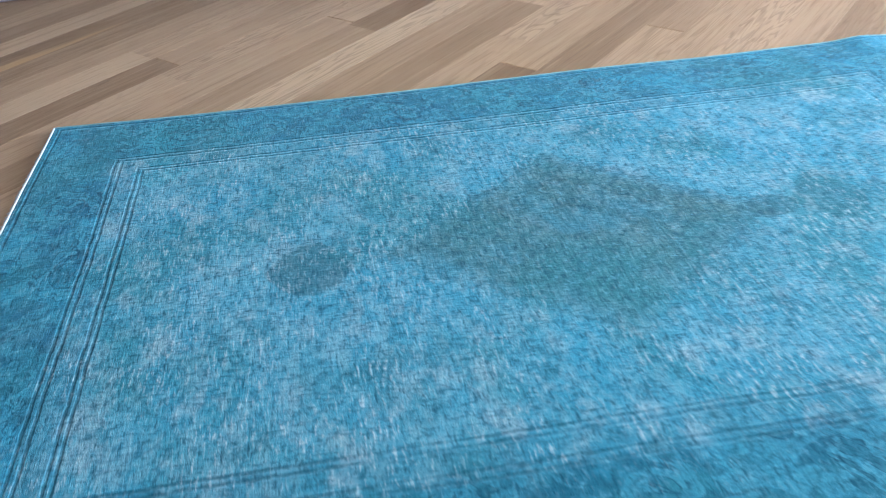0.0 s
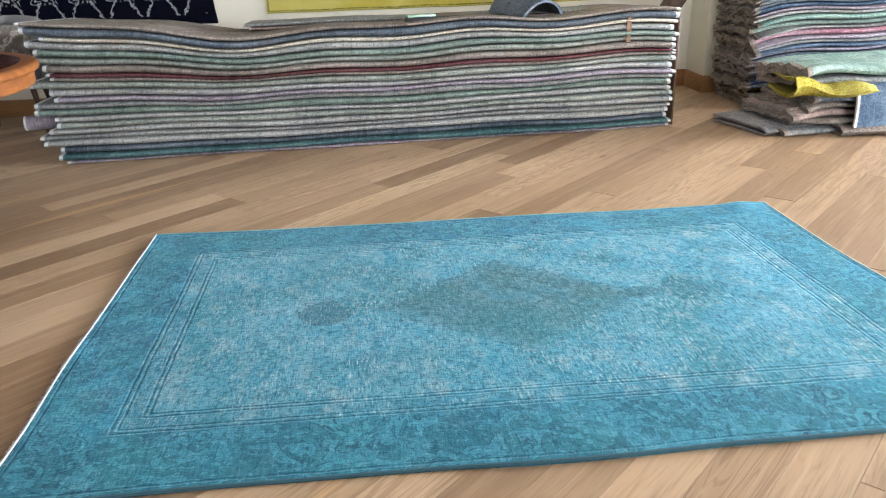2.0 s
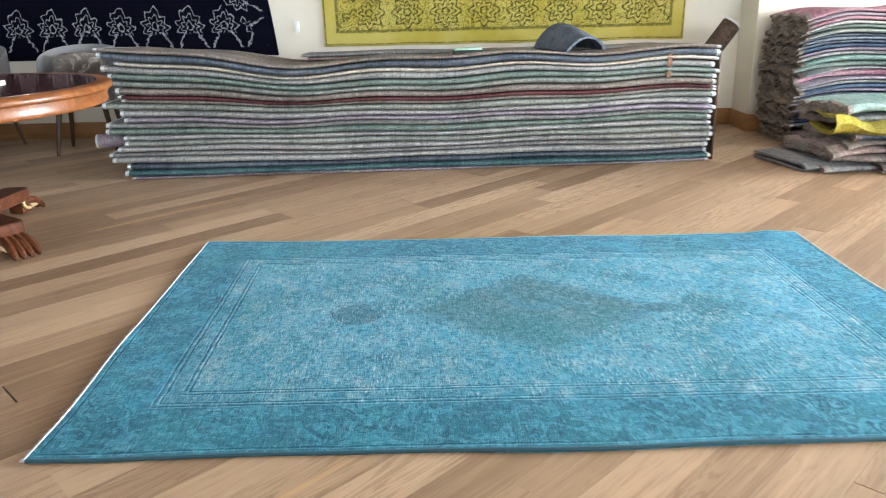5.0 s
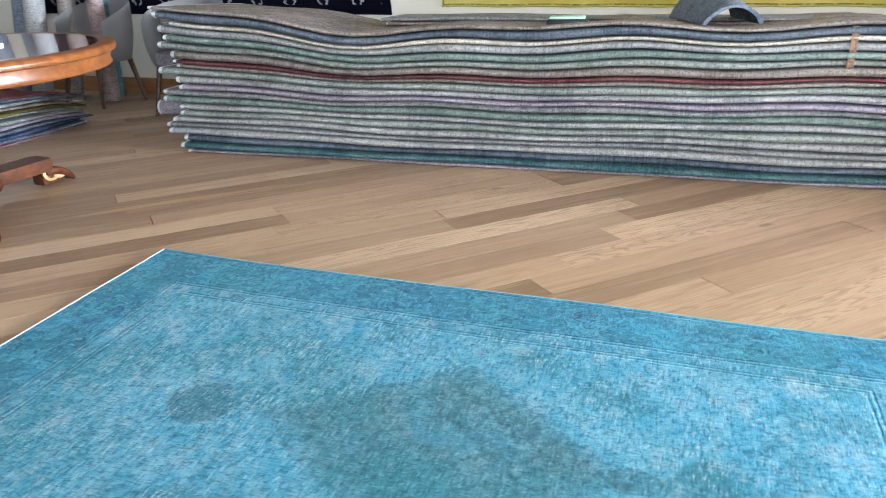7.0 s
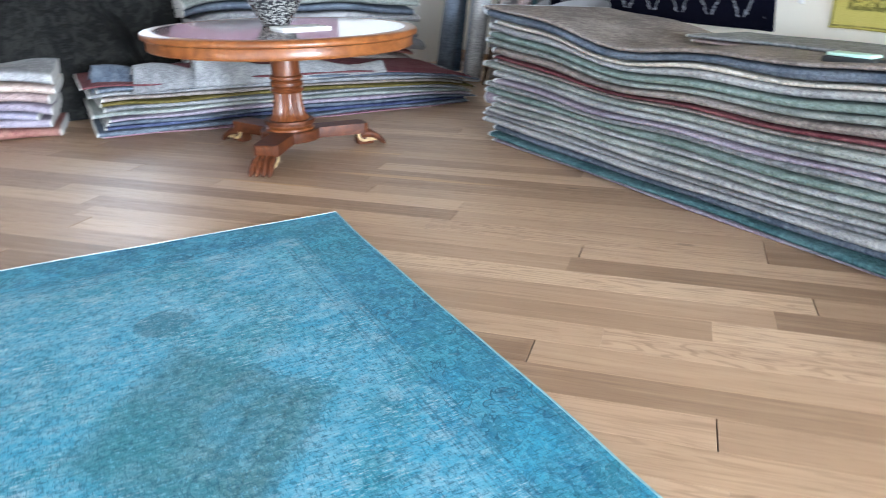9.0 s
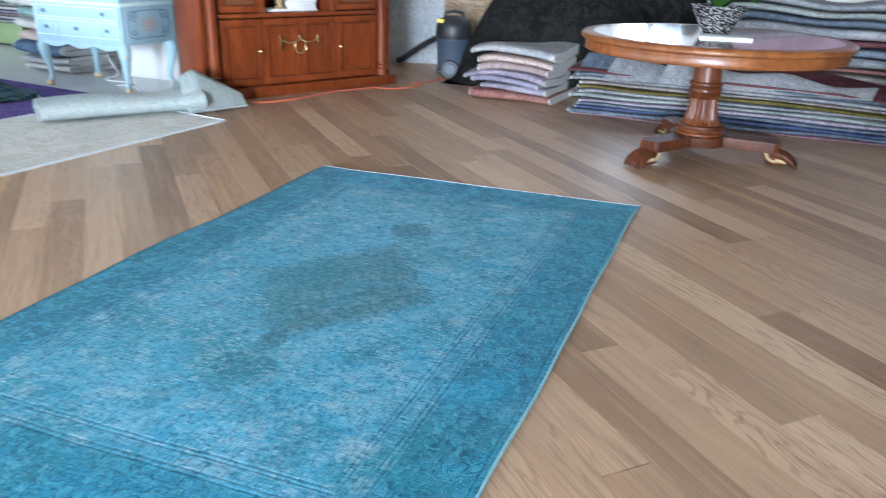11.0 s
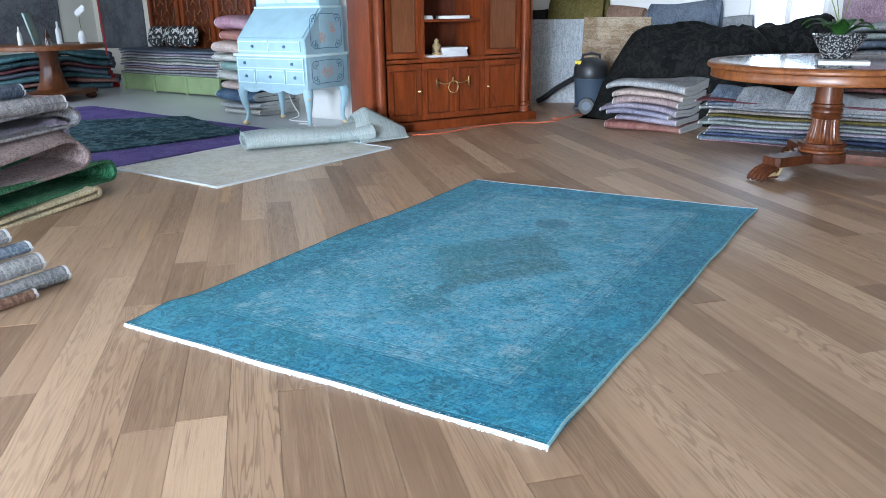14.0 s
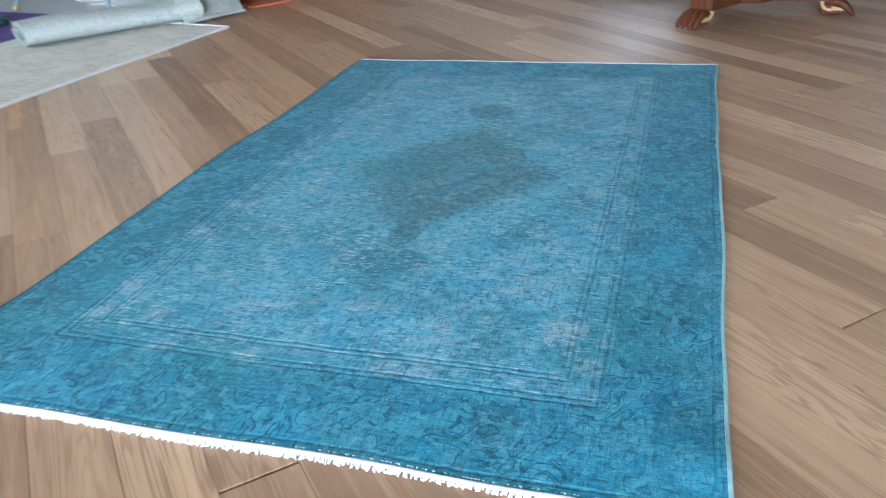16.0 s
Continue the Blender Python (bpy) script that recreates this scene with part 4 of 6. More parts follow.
def orchid_bowl(m):
    ob = base("orchid_bowl", "dark mosaic glass bowl planted with orchids on the table", "plant pot", m)
    part("bowl", lathe([(0.075, 0.0), (0.085, 0.006), (0.115, 0.06), (0.155, 0.125), (0.172, 0.165), (0.176, 0.172), (0.166, 0.172), (0.148, 0.125), (0.02, 0.12)], 40), M["pot"], ob, "black and silver mosaic bowl")
    part("soil", lathe([(0.01, 0.135), (0.145, 0.135), (0.14, 0.15), (0.02, 0.158)], 24), plain("moss", (0.05, 0.07, 0.025), 0.95, vary=0.4, scale=40, bump=0.6), ob, "dark moss")
    rng = random.Random(3)
    for k in range(9):
        a = k * 2.4 + rng.uniform(-0.3, 0.3)
        ln, w, up = rng.uniform(0.17, 0.26), rng.uniform(0.032, 0.045), rng.uniform(0.05, 0.11)
        bm = bmesh.new()
        rows = []
        for i in range(9):
            q = i / 8
            c = Vector((0.03 + ln * q, 0, 0.16 + up * math.sin(q * 2.5)))
            ww = w * (math.sin(math.pi * min(1, q * 0.93 + 0.07)) ** 0.6)
            rows.append([bm.verts.new(c + Vector((0, s * ww, abs(s) * 0.012))) for s in (-1, 0, 1)])
        for p, q in zip(rows, rows[1:]):
            for i in range(2):
                bm.faces.new((p[i], p[i + 1], q[i + 1], q[i]))
        bmesh.ops.solidify(bm, geom=bm.faces[:], thickness=0.003)
        bm.transform(Matrix.Rotation(a, 4, "Z"))
        part("leaf", bm, M["leaf"], ob)
    for k, (dx, dy) in enumerate(((-0.05, -0.1), (0.04, 0.06), (0.02, -0.16))):
        pts = [(0.02 * k - 0.02, 0.01 * k, 0.15), (dx * 0.3, dy * 0.3, 0.32), (dx * 0.8, dy * 0.7, 0.48), (dx * 1.4, dy * 1.5, 0.58)]
        stem = part("stem", tube(pts, 0.0035, 6), M["stem"], ob, "thin flower stem")
        for i in range(3):
            c = Vector(pts[2]).lerp(Vector(pts[3]), i / 2)
            bm = bmesh.new()
            for s in range(5):
                a = s * 1.2566
                own = bmesh.new()
                bmesh.ops.create_uvsphere(own, u_segments=8, v_segments=6, radius=0.022)
                join(bm, own, Matrix.Translation(c + Vector((0, math.cos(a) * 0.022, math.sin(a) * 0.022))) @ Matrix.Diagonal((0.25, 1, 0.8, 1)))
            part("flower", bm, M["petal"], stem, "white orchid flower")


orchid_bowl(pose(-2.90, 1.03, 0.7765))
thing("magazine", box(-0.11, 0.11, -0.15, 0.15, 0, 0.012, 0.002), M["paper"], "pale magazine lying by the bowl on the table", "magazine", m=pose(-2.62, 1.10, 0.7766, 0, 0, 8))

# ---- tall cherry wood cabinet ----
CAB = Matrix(((-0.889, -0.456, 0, -2.60), (0.456, -0.889, 0, -2.83), (0, 0, 1, 0), (0, 0, 0, 1)))


def tall_cabinet():
    ob = base("tall_cabinet", "tall cherry wood cabinet with columns, glazed doors and brass garland", "cabinet", CAB)
    W, D = 1.88, 0.52
    mh, md = M["mahogany"], M["mahogany_dark"]
    part("plinth", box(-0.03, W + 0.03, -0.05, D, 0.0, 0.09, 0.008), mh, ob)
    part("side_panel", box(0.0, 0.03, 0.02, D, 0.09, 2.15, 0.003), M["mahogany"], ob)
    part("side_panel", box(W - 0.03, W, 0.02, D, 0.09, 2.15, 0.003), M["mahogany"], ob)
    part("back_panel", box(0.03, W - 0.03, D - 0.02, D, 0.09, 2.15), md, ob, smooth=0)
    part("counter", box(0.16, W - 0.16, -0.012, D - 0.02, 0.655, 0.69, 0.006), mh, ob)
    part("top_panel", box(0.0, W, 0.0, D, 2.15, 2.19, 0.006), mh, ob)
    part("cornice", box(-0.06, W + 0.06, -0.07, D, 2.19, 2.30, 0.02), mh, ob)
    for x in (0.03, W - 0.16):
        part("pilaster", box(x, x + 0.13, 0.025, 0.10, 0.09, 2.15, 0.003), md, ob)
        c = lathe([(0.062, 0.092), (0.062, 0.15), (0.05, 0.16), (0.05, 0.185), (0.056, 0.192), (0.048, 0.20), (0.046, 1.95), (0.052, 1.96), (0.06, 2.10), (0.06, 2.149)], 28)
        c.transform(Matrix.Translation((x + 0.065, 0.018, 0)))
        col = part("column", c, mh, ob, "turned half column")
        r = lathe([(0.052, 0.185), (0.058, 0.19), (0.052, 0.196)], 28)
        r.transform(Matrix.Translation((x + 0.065, 0.018, 0)))
        part("brass_ring", r, M["brass"], col, "brass ring")

    def framed(name, x0, x1, z0, z1, centre, fr=0.055, y=0.0, label=""):
        bm = box(x0, x1, y, y + 0.025, z0, z0 + fr, 0.003)
        box(x0, x1, y, y + 0.025, z1 - fr, z1, 0.003, bm)
        box(x0, x0 + fr, y, y + 0.025, z0 + fr, z1 - fr, 0.003, bm)
        box(x1 - fr, x1, y, y + 0.025, z0 + fr, z1 - fr, 0.003, bm)
        door = part(name, bm, mh, ob, label)
        own = box(x0 + fr, x1 - fr, y + 0.012, y + 0.02, z0 + fr, z1 - fr)
        part("panel", own, centre, door, smooth=0)
        m = box(x0 + fr, x1 - fr, y + 0.004, y + 0.012, z0 + fr, z0 + fr + 0.012, 0.002)
        box(x0 + fr, x1 - fr, y + 0.004, y + 0.012, z1 - fr - 0.012, z1 - fr, 0.002, m)
        box(x0 + fr, x0 + fr + 0.012, y + 0.004, y + 0.012, z0 + fr + 0.012, z1 - fr - 0.012, 0.002, m)
        box(x1 - fr - 0.012, x1 - fr, y + 0.004, y + 0.012, z0 + fr + 0.012, z1 - fr - 0.012, 0.002, m)
        part("moulding", m, md, door)
        return door

    for x0, x1, kx in ((0.165, 0.535, 0.505), (1.275, 1.715, 1.31)):
        d = framed("door", x0, x1, 0.10, 0.645, mh)
        k = lathe([(0.012, 0), (0.014, 0.004), (0.006, 0.012), (0.012, 0.02), (0.004, 0.026)], 14)
        k.transform(Matrix.Translation((kx, 0.0, 0.38)) @ Matrix.Rotation(math.pi / 2, 4, "X"))
        part("escutcheon", k, M["brass"], d, "small brass key plate")
    framed("door", 0.54, 0.905, 0.10, 0.645, mh)
    mid = framed("door", 0.905, 1.27, 0.10, 0.645, mh)
    bm = bmesh.new()
    for x0, x1 in ((0.70, 0.885), (0.885, 1.07)):
        join(bm, tube([(x0 + (x1 - x0) * i / 8, -0.012, 0.468 - 0.03 * math.sin(math.pi * i / 8)) for i in range(9)], 0.007, 6))
    for x in (0.70, 1.07):
        join(bm, tube([(x, -0.012, 0.50), (x, -0.014, 0.46), (x, -0.014, 0.42), (x + 0.004, -0.012, 0.375)], 0.012, 6, [0.007, 0.014, 0.01, 0.004]))
    ring = [(0.885 + 0.055 * math.cos(a), -0.014, 0.405 + 0.06 * math.sin(a)) for a in [2 * math.pi * i / 24 for i in range(25)]]
    join(bm, tube(ring, 0.007, 6))
    join(bm, tube([(0.885, -0.012, 0.50), (0.885, -0.016, 0.47), (0.885, -0.012, 0.44)], 0.01, 6, [0.006, 0.012, 0.006]))
    part("garland", bm, M["brass"], mid, "cast brass garland with a ring")
    for x0, x1 in ((0.165, 0.535), (1.275, 1.715)):
        framed("glazed_door", x0, x1, 0.70, 2.14, wood("brown_lining", (0.20, 0.075, 0.03), (0.14, 0.05, 0.02), 0.12, (14, 14, 1.2), 0.8), 0.05, label="upper door with tall brown panel")
    for x in (0.535, 1.23):
        part("divider", box(x, x + 0.04, 0.0, D - 0.02, 0.69, 2.15, 0.003), mh, ob)
    for z in (1.03, 1.40, 1.77):
        part("shelf", box(0.575, 1.23, 0.02, D - 0.02, z, z + 0.025, 0.003), mh, ob)


tall_cabinet()


def on_cabinet(x, y, z, rz=0):
    return CAB @ pose(x, y, z, 0, 0, rz)


for x, y, w, d, h, z in ((0.62, 0.10, 0.26, 0.2, 0.022, 0.6905), (0.85, 0.12, 0.30, 0.22, 0.09, 0.6905), (0.60, 0.08, 0.12, 0.2, 0.035, 1.0555), (0.88, 0.10, 0.28, 0.2, 0.03, 1.0555)):
    bk = base("book_stack", "white covered books lying on the cabinet shelf", "books", on_cabinet(x, y, z, 2))
    k, n = 0, max(1, round(h / 0.022))
    for k in range(n):
        part("book", box(0.004 * (k % 2), w - 0.006 * (k % 3), 0, d, k * h / n, (k + 1) * h / n - 0.001, 0.002), M["paper"], bk)
part_stand = thing("ornament", lathe([(0.05, 0), (0.052, 0.01), (0.02, 0.03), (0.035, 0.07), (0.045, 0.09), (0.02, 0.12), (0.025, 0.14), (0.006, 0.16)], 18), M["gilt"], "small gilded ornament on the cabinet shelf", "ornament", m=on_cabinet(0.78, 0.13, 0.7126))
thing("picture_frame", box(0, 0.012, 0, 0.22, 0, 0.30, 0.002), M["paper"], "pale card standing on edge in the cabinet", "card", m=on_cabinet(0.578, 0.06, 0.7127 - 0.022))

# ---- painted blue writing desk ----
DESK = pose(-2.515, -4.55, 0, 0, 0, 90)


def writing_desk():
    ob = base("writing_desk", "powder blue painted fall-front bureau with flower panels and gilt feet", "desk", DESK)
    W, D = 0.98, 0.62
    pb, pe = M["powder_blue"], M["mint_edge"]
    part("lower_case", box(0.0, W, 0.0, D, 0.40, 0.715, 0.006), pb, ob)
    part("waist_moulding", box(-0.02, W + 0.02, -0.02, D + 0.01, 0.715, 0.742, 0.008), pe, ob)
    bm = bmesh.new()
    prof = [(0.02, 0.742), (D - 0.01, 0.742), (D - 0.01, 1.18), (0.30, 1.18), (0.02, 0.885)]
    a = [bm.verts.new((0.02, y, z)) for y, z in prof]
    b = [bm.verts.new((W - 0.02, y, z)) for y, z in prof]
    bm.faces.new(a)
    bm.faces.new(b[::-1])
    for i in range(5):
        j = (i + 1) % 5
        bm.faces.new((a[j], a[i], b[i], b[j]))
    bmesh.ops.bevel(bm, geom=bm.edges[:], offset=0.005, segments=2, affect="EDGES")
    part("desk_case", bm, pb, ob)
    part("hutch", box(0.05, W - 0.05, 0.30, D - 0.01, 1.20, 2.05, 0.006), pb, ob)
    part("hutch_base", box(0.03, W - 0.03, 0.285, D, 1.18, 1.20, 0.005), pe, ob)
    part("hutch_cornice", box(0.02, W - 0.02, 0.27, D, 2.05, 2.12, 0.015), pe, ob)
    for x0, x1 in ((0.08, 0.48), (0.50, 0.90)):
        hd = part("hutch_door", box(x0, x1, 0.288, 0.302, 1.23, 2.0, 0.004), pe, ob, "pale framed upper door")
        part("door_panel", box(x0 + 0.05, x1 - 0.05, 0.282, 0.289, 1.28, 1.95, 0.003), pb, hd)
    slope = math.atan2(0.295, 0.28)
    fall = box(0.05, W - 0.05, -0.012, 0.0, 0.0, 0.385, 0.004)
    fall.transform(Matrix.Translation((0, 0.028, 0.895)) @ Matrix.Rotation(-(math.pi / 2 - slope), 4, "X"))
    fallp = part("fall_front", fall, pb, ob, "sloping writing flap painted with flowers")

    def ornament(name, parent, n, cx, cz, rx, rz, place, mat, label, seed):
        rng = random.Random(seed)
        bm = bmesh.new()
        for _ in range(n * 2):
            a, r = rng.uniform(0, 6.28), rng.random() ** 0.6
            s = rng.uniform(0.005, 0.012)
            own = bmesh.new()
            bmesh.ops.create_icosphere(own, subdivisions=1, radius=s)
            own.transform(Matrix.Diagonal((1, 0.12, rng.uniform(0.5, 1), 1)))
            join(bm, own, place @ Matrix.Translation((cx + rx * r * math.cos(a), 0, cz + rz * r * math.sin(a))))
        part(name, bm, mat, parent, label)

    flat = Matrix.Identity(4)
    tilt = Matrix.Translation((0, 0.028 - 0.012, 0.895)) @ Matrix.Rotation(-(math.pi / 2 - slope), 4, "X")
    side = Matrix.Translation((W + 0.001, 0, 0)) @ Matrix.Rotation(math.pi / 2, 4, "Z")
    ornament("flowers", fallp, 46, W / 2, 0.16, 0.28, 0.05, tilt, M["rose"], "painted roses", 1)

    def outline(x0, x1, z0, z1, place, name, parent):
        pts = []
        for i in range(41):
            q = i / 40 * 2 * math.pi
            c, s = math.cos(q), math.sin(q)
            pts.append(place @ Vector(((x0 + x1) / 2 + (x1 - x0) / 2 * (abs(c) ** 0.35) * (1 if c > 0 else -1), 0, (z0 + z1) / 2 + (z1 - z0) / 2 * (abs(s) ** 0.35) * (1 if s > 0 else -1) * (1 + 0.04 * math.sin(q * 9)))))
        bm = tube(pts, 0.0032, 5)
        w, h = x1 - x0, z1 - z0
        for sx in (-1, 1):
            for sz in (-1, 1):
                for turn in (-1, 1):
                    curl = []
                    for i in range(15):
                        q = i / 14
                        r = 0.034 * (1 - 0.8 * q)
                        ang = turn * q * 6.5 + (0.8 if turn > 0 else 3.9)
                        curl.append(place @ Vector(((x0 + x1) / 2 + sx * (w / 2 - 0.045 - (0.03 if turn > 0 else 0.0) + r * math.cos(ang)), 0, (z0 + z1) / 2 + sz * (h / 2 - 0.030 - (0.0 if turn > 0 else 0.03) + r * math.sin(ang)))))
                    join(bm, tube(curl, 0.003, 5))
        part(name, bm, M["navy_line"], parent, "painted navy scroll line")

    outline(0.07, W - 0.07, 0.03, 0.355, tilt, "scroll_line", fallp)
    sp = part("side_panel", box(W, W + 0.004, 0.05, D - 0.05, 0.435, 0.69, 0.001), pb, ob)
    outline(0.07, D - 0.07, 0.45, 0.675, side @ Matrix.Translation((0, -0.004, 0)), "scroll_line", sp)
    ornament("flowers", sp, 44, D / 2, 0.565, 0.09, 0.065, side @ Matrix.Translation((0, -0.004, 0)), M["rose"], "painted bouquet", 2)
    sp = part("side_panel", box(W - 0.02, W - 0.016, 0.25, D - 0.05, 0.78, 1.13, 0.001), pb, ob)
    up = Matrix.Translation((W - 0.0155, 0, 0)) @ Matrix.Rotation(math.pi / 2, 4, "Z")
    outline(0.10, D - 0.05, 0.79, 1.12, up, "scroll_line", sp)
    ornament("flowers", sp, 24, 0.27, 0.90, 0.05, 0.06, up, M["rose"], "painted bouquet", 3)
    ornament("flowers", sp, 24, 0.43, 0.99, 0.05, 0.06, up, M["rose"], "painted bouquet", 4)

    def drawer(x0, x1, z0, z1, knobs, y=0.0):
        dr = part("drawer", box(x0, x1, y - 0.012, y + 0.004, z0, z1, 0.003), pb, ob)
        fr = box(x0, x1, y - 0.015, y - 0.011, z0, z0 + 0.008)
        for b4 in ((x0, x1, z1 - 0.008, z1), (x0, x0 + 0.008, z0 + 0.008, z1 - 0.008), (x1 - 0.008, x1, z0 + 0.008, z1 - 0.008)):
            box(b4[0], b4[1], y - 0.015, y - 0.011, b4[2], b4[3], bm=fr)
        part("bead", fr, pe, dr, "pale bead line", 0)
        for kx in knobs:
            k = lathe([(0.017, 0), (0.017, 0.003), (0.006, 0.008), (0.012, 0.016), (0.003, 0.02)], 12)
            k.transform(Matrix.Translation((kx, y - 0.012, (z0 + z1) / 2)) @ Matrix.Rotation(math.pi / 2, 4, "X"))
            part("knob", k, M["navy_line"], dr, "dark drop handle")

    drawer(0.04, 0.47, 0.765, 0.865, (0.25,), 0.02)
    drawer(0.48, 0.90, 0.765, 0.865, (0.69,), 0.02)
    drawer(0.03, W - 0.03, 0.60, 0.70, (0.14, 0.80))
    drawer(0.03, 0.27, 0.45, 0.585, (0.15,))
    drawer(0.29, 0.69, 0.45, 0.585, (0.49,))
    drawer(0.71, W - 0.03, 0.45, 0.585, (0.83,))
    bm = bmesh.new()
    lo, hi = [], []
    for i in range(33):
        x = 0.05 + (W - 0.1) * i / 32
        z = 0.385 - 0.035 * abs(math.sin(i / 32 * 3 * math.pi))
        lo.append((x, z))
    for y0 in (0.005,):
        f = [bm.verts.new((x, y0, z)) for x, z in lo] + [bm.verts.new((W - 0.05, y0, 0.402)), bm.verts.new((0.05, y0, 0.402))]
        face = bm.faces.new(f)
        ext = bmesh.ops.extrude_face_region(bm, geom=[face])
        for v in [g for g in ext["geom"] if isinstance(g, bmesh.types.BMVert)]:
            v.co.y += 0.02
    part("apron", bm, pb, ob, "scalloped apron")
    for x, sx in ((0.05, -1), (W - 0.05, 1)):
        for y, sy in ((0.05, -1), (D - 0.05, 1)):
            pts = [(x, y, 0.41), (x + sx * 0.022, y + sy * 0.022, 0.35), (x + sx * 0.018, y + sy * 0.018, 0.26), (x, y, 0.16), (x - sx * 0.004, y - sy * 0.004, 0.09), (x + sx * 0.006, y + sy * 0.006, 0.055), (x + sx * 0.015, y + sy * 0.015, 0.03)]
            leg = part("leg", tube(pts, 0.03, 12, [0.048, 0.052, 0.038, 0.026, 0.022, 0.022, 0.024]), pb, ob, "cabriole leg")
            f = lathe([(0.022, 0.002), (0.034, 0.012), (0.034, 0.028), (0.022, 0.045)], 14)
            f.transform(Matrix.Translation((x + sx * 0.017, y + sy * 0.017, 0)))
            part("claw_foot", f, M["gilt"], leg, "gilt claw and ball foot")
            c = tube([(x + sx * 0.03, y + sy * 0.03, 0.36), (x + sx * 0.034, y + sy * 0.034, 0.31), (x + sx * 0.028, y + sy * 0.028, 0.26)], 0.02, 8, [0.02, 0.03, 0.006])
            part("leg_mount", c, M["gilt"], leg, "gilt shell on the knee")


writing_desk()

# ---- rugs hung on the walls ----


def hung_rug(name, x0, x1, z0, z1, m, mat, label, slant=0.0, seed=0.0):
    q = ((x0, z0), (x1, z0), (x1 - slant, z1), (x0, z1))
    ob, e, s = flat_rug(name, q, (x1 - x0, z1 - z0), 0.0, 0.010, mat, label, 40, 24, 0.004, 0.012, seed)
    ob.matrix_world = m
    ob["category"] = "wall rug"
    for line in s:
        part("selvedge", tube(line, 0.006, 6), mat, ob)
    return ob


def bordered(name, w, h, ground, ink, field, bands, step, at, size, ragged=0.25, petals=8, vines=0.0, line_w=0.02, inner=None, palmette=False):
    """A rug with rosettes in rows along its border and drawn bands; all in metres from its edge."""
    n = Nodes(name, 0.95)
    uv = n.coord("UV")
    xyz = n.put("ShaderNodeSeparateXYZ", Vector=uv)
    x, y = xyz.outputs[0], xyz.outputs[1]
    dx = n.math("SUBTRACT", w / 2, n.math("ABSOLUTE", x))
    dy = n.math("SUBTRACT", h / 2, n.math("ABSOLUTE", y))
    d = n.math("MINIMUM", dx, dy)
    low = n.math("LESS_THAN", dy, dx)
    along = n.math("ADD", n.math("MULTIPLY", low, x), n.math("MULTIPLY", n.math("SUBTRACT", 1.0, low), y))
    p = n.math("MULTIPLY", n.math("SUBTRACT", n.math("FRACT", n.math("DIVIDE", along, step)), 0.5), step)
    q = n.math("SUBTRACT", d, at)
    r = n.math("SQRT", n.math("ADD", n.math("MULTIPLY", p, p), n.math("MULTIPLY", q, q)))
    th = n.math("ARCTAN2", q, p)
    rag = n.noise(uv, 26.0, 3, 0.6)
    r = n.math("ADD", r, n.math("MULTIPLY", n.math("SUBTRACT", rag, 0.5), size * ragged))
    ink_mask = None
    for k, (f, amp, cnt) in enumerate(((1.0, 0.16, petals), (0.62, 0.22, petals), (0.25, 0.1, 5))):
        lobe = n.math("ADD", 1.0, n.math("MULTIPLY", n.math("COSINE", n.math("MULTIPLY", th, float(cnt))), amp))
        if palmette:
            point = n.math("POWER", n.math("MAXIMUM", n.math("SINE", th), 0.0), 9.0)
            lobe = n.math("ADD", n.math("MULTIPLY", lobe, 0.86), n.math("MULTIPLY", point, 0.42))
        edge = n.math("MULTIPLY", lobe, size * f)
        lw = n.step(n.math("ABSOLUTE", n.math("SUBTRACT", r, edge)), line_w * 0.25, line_w * 0.6, 1.0, 0.0)
        ink_mask = lw if ink_mask is None else n.math("MAXIMUM", ink_mask, lw)
    if palmette:
        ink_mask = n.math("MULTIPLY", ink_mask, n.step(q, -size * 0.55, -size * 0.35))
        leg = n.math("SUBTRACT", n.math("ABSOLUTE", p), n.math("ADD", size * 0.45, n.math("MULTIPLY", n.math("SUBTRACT", -size * 0.4, q), 0.55)))
        leg = n.math("ADD", leg, n.math("MULTIPLY", n.math("SUBTRACT", rag, 0.5), 0.09))
        legs = n.math("MULTIPLY", n.step(n.math("ABSOLUTE", leg), line_w * 0.4, line_w * 0.9, 1.0, 0.0), n.math("MULTIPLY", n.step(q, -size * 1.5, -size * 1.4), n.step(q, -size * 0.4, -size * 0.3, 1.0, 0.0)))
        ink_mask = n.math("MAXIMUM", ink_mask, legs)
    a = n.mix(n.step(n.noise(uv, 2.5, 4), 0.35, 0.65), ground, field)
    if vines:
        sc = n.noise(uv, 13.0, 1.5, 0.5, 2.2)
        v = n.step(n.math("ABSOLUTE", n.math("SUBTRACT", n.math("FRACT", n.math("MULTIPLY", sc, 5.0)), 0.5)), 0.10, 0.24, 1.0, 0.0)
        inside = n.math("MULTIPLY", n.step(d, at - size * 1.5, at - size * 1.5 + 0.01), n.step(d, at + size * 1.5, at + size * 1.5 + 0.01, 1.0, 0.0))
        ink_mask = n.math("MAXIMUM", ink_mask, n.math("MULTIPLY", n.math("MULTIPLY", v, inside), vines))
    for b in bands:
        ink_mask = n.math("MAXIMUM", ink_mask, n.math("MULTIPLY", n.step(n.math("ABSOLUTE", n.math("SUBTRACT", d, b)), 0.004, 0.009, 1.0, 0.0), 0.8))
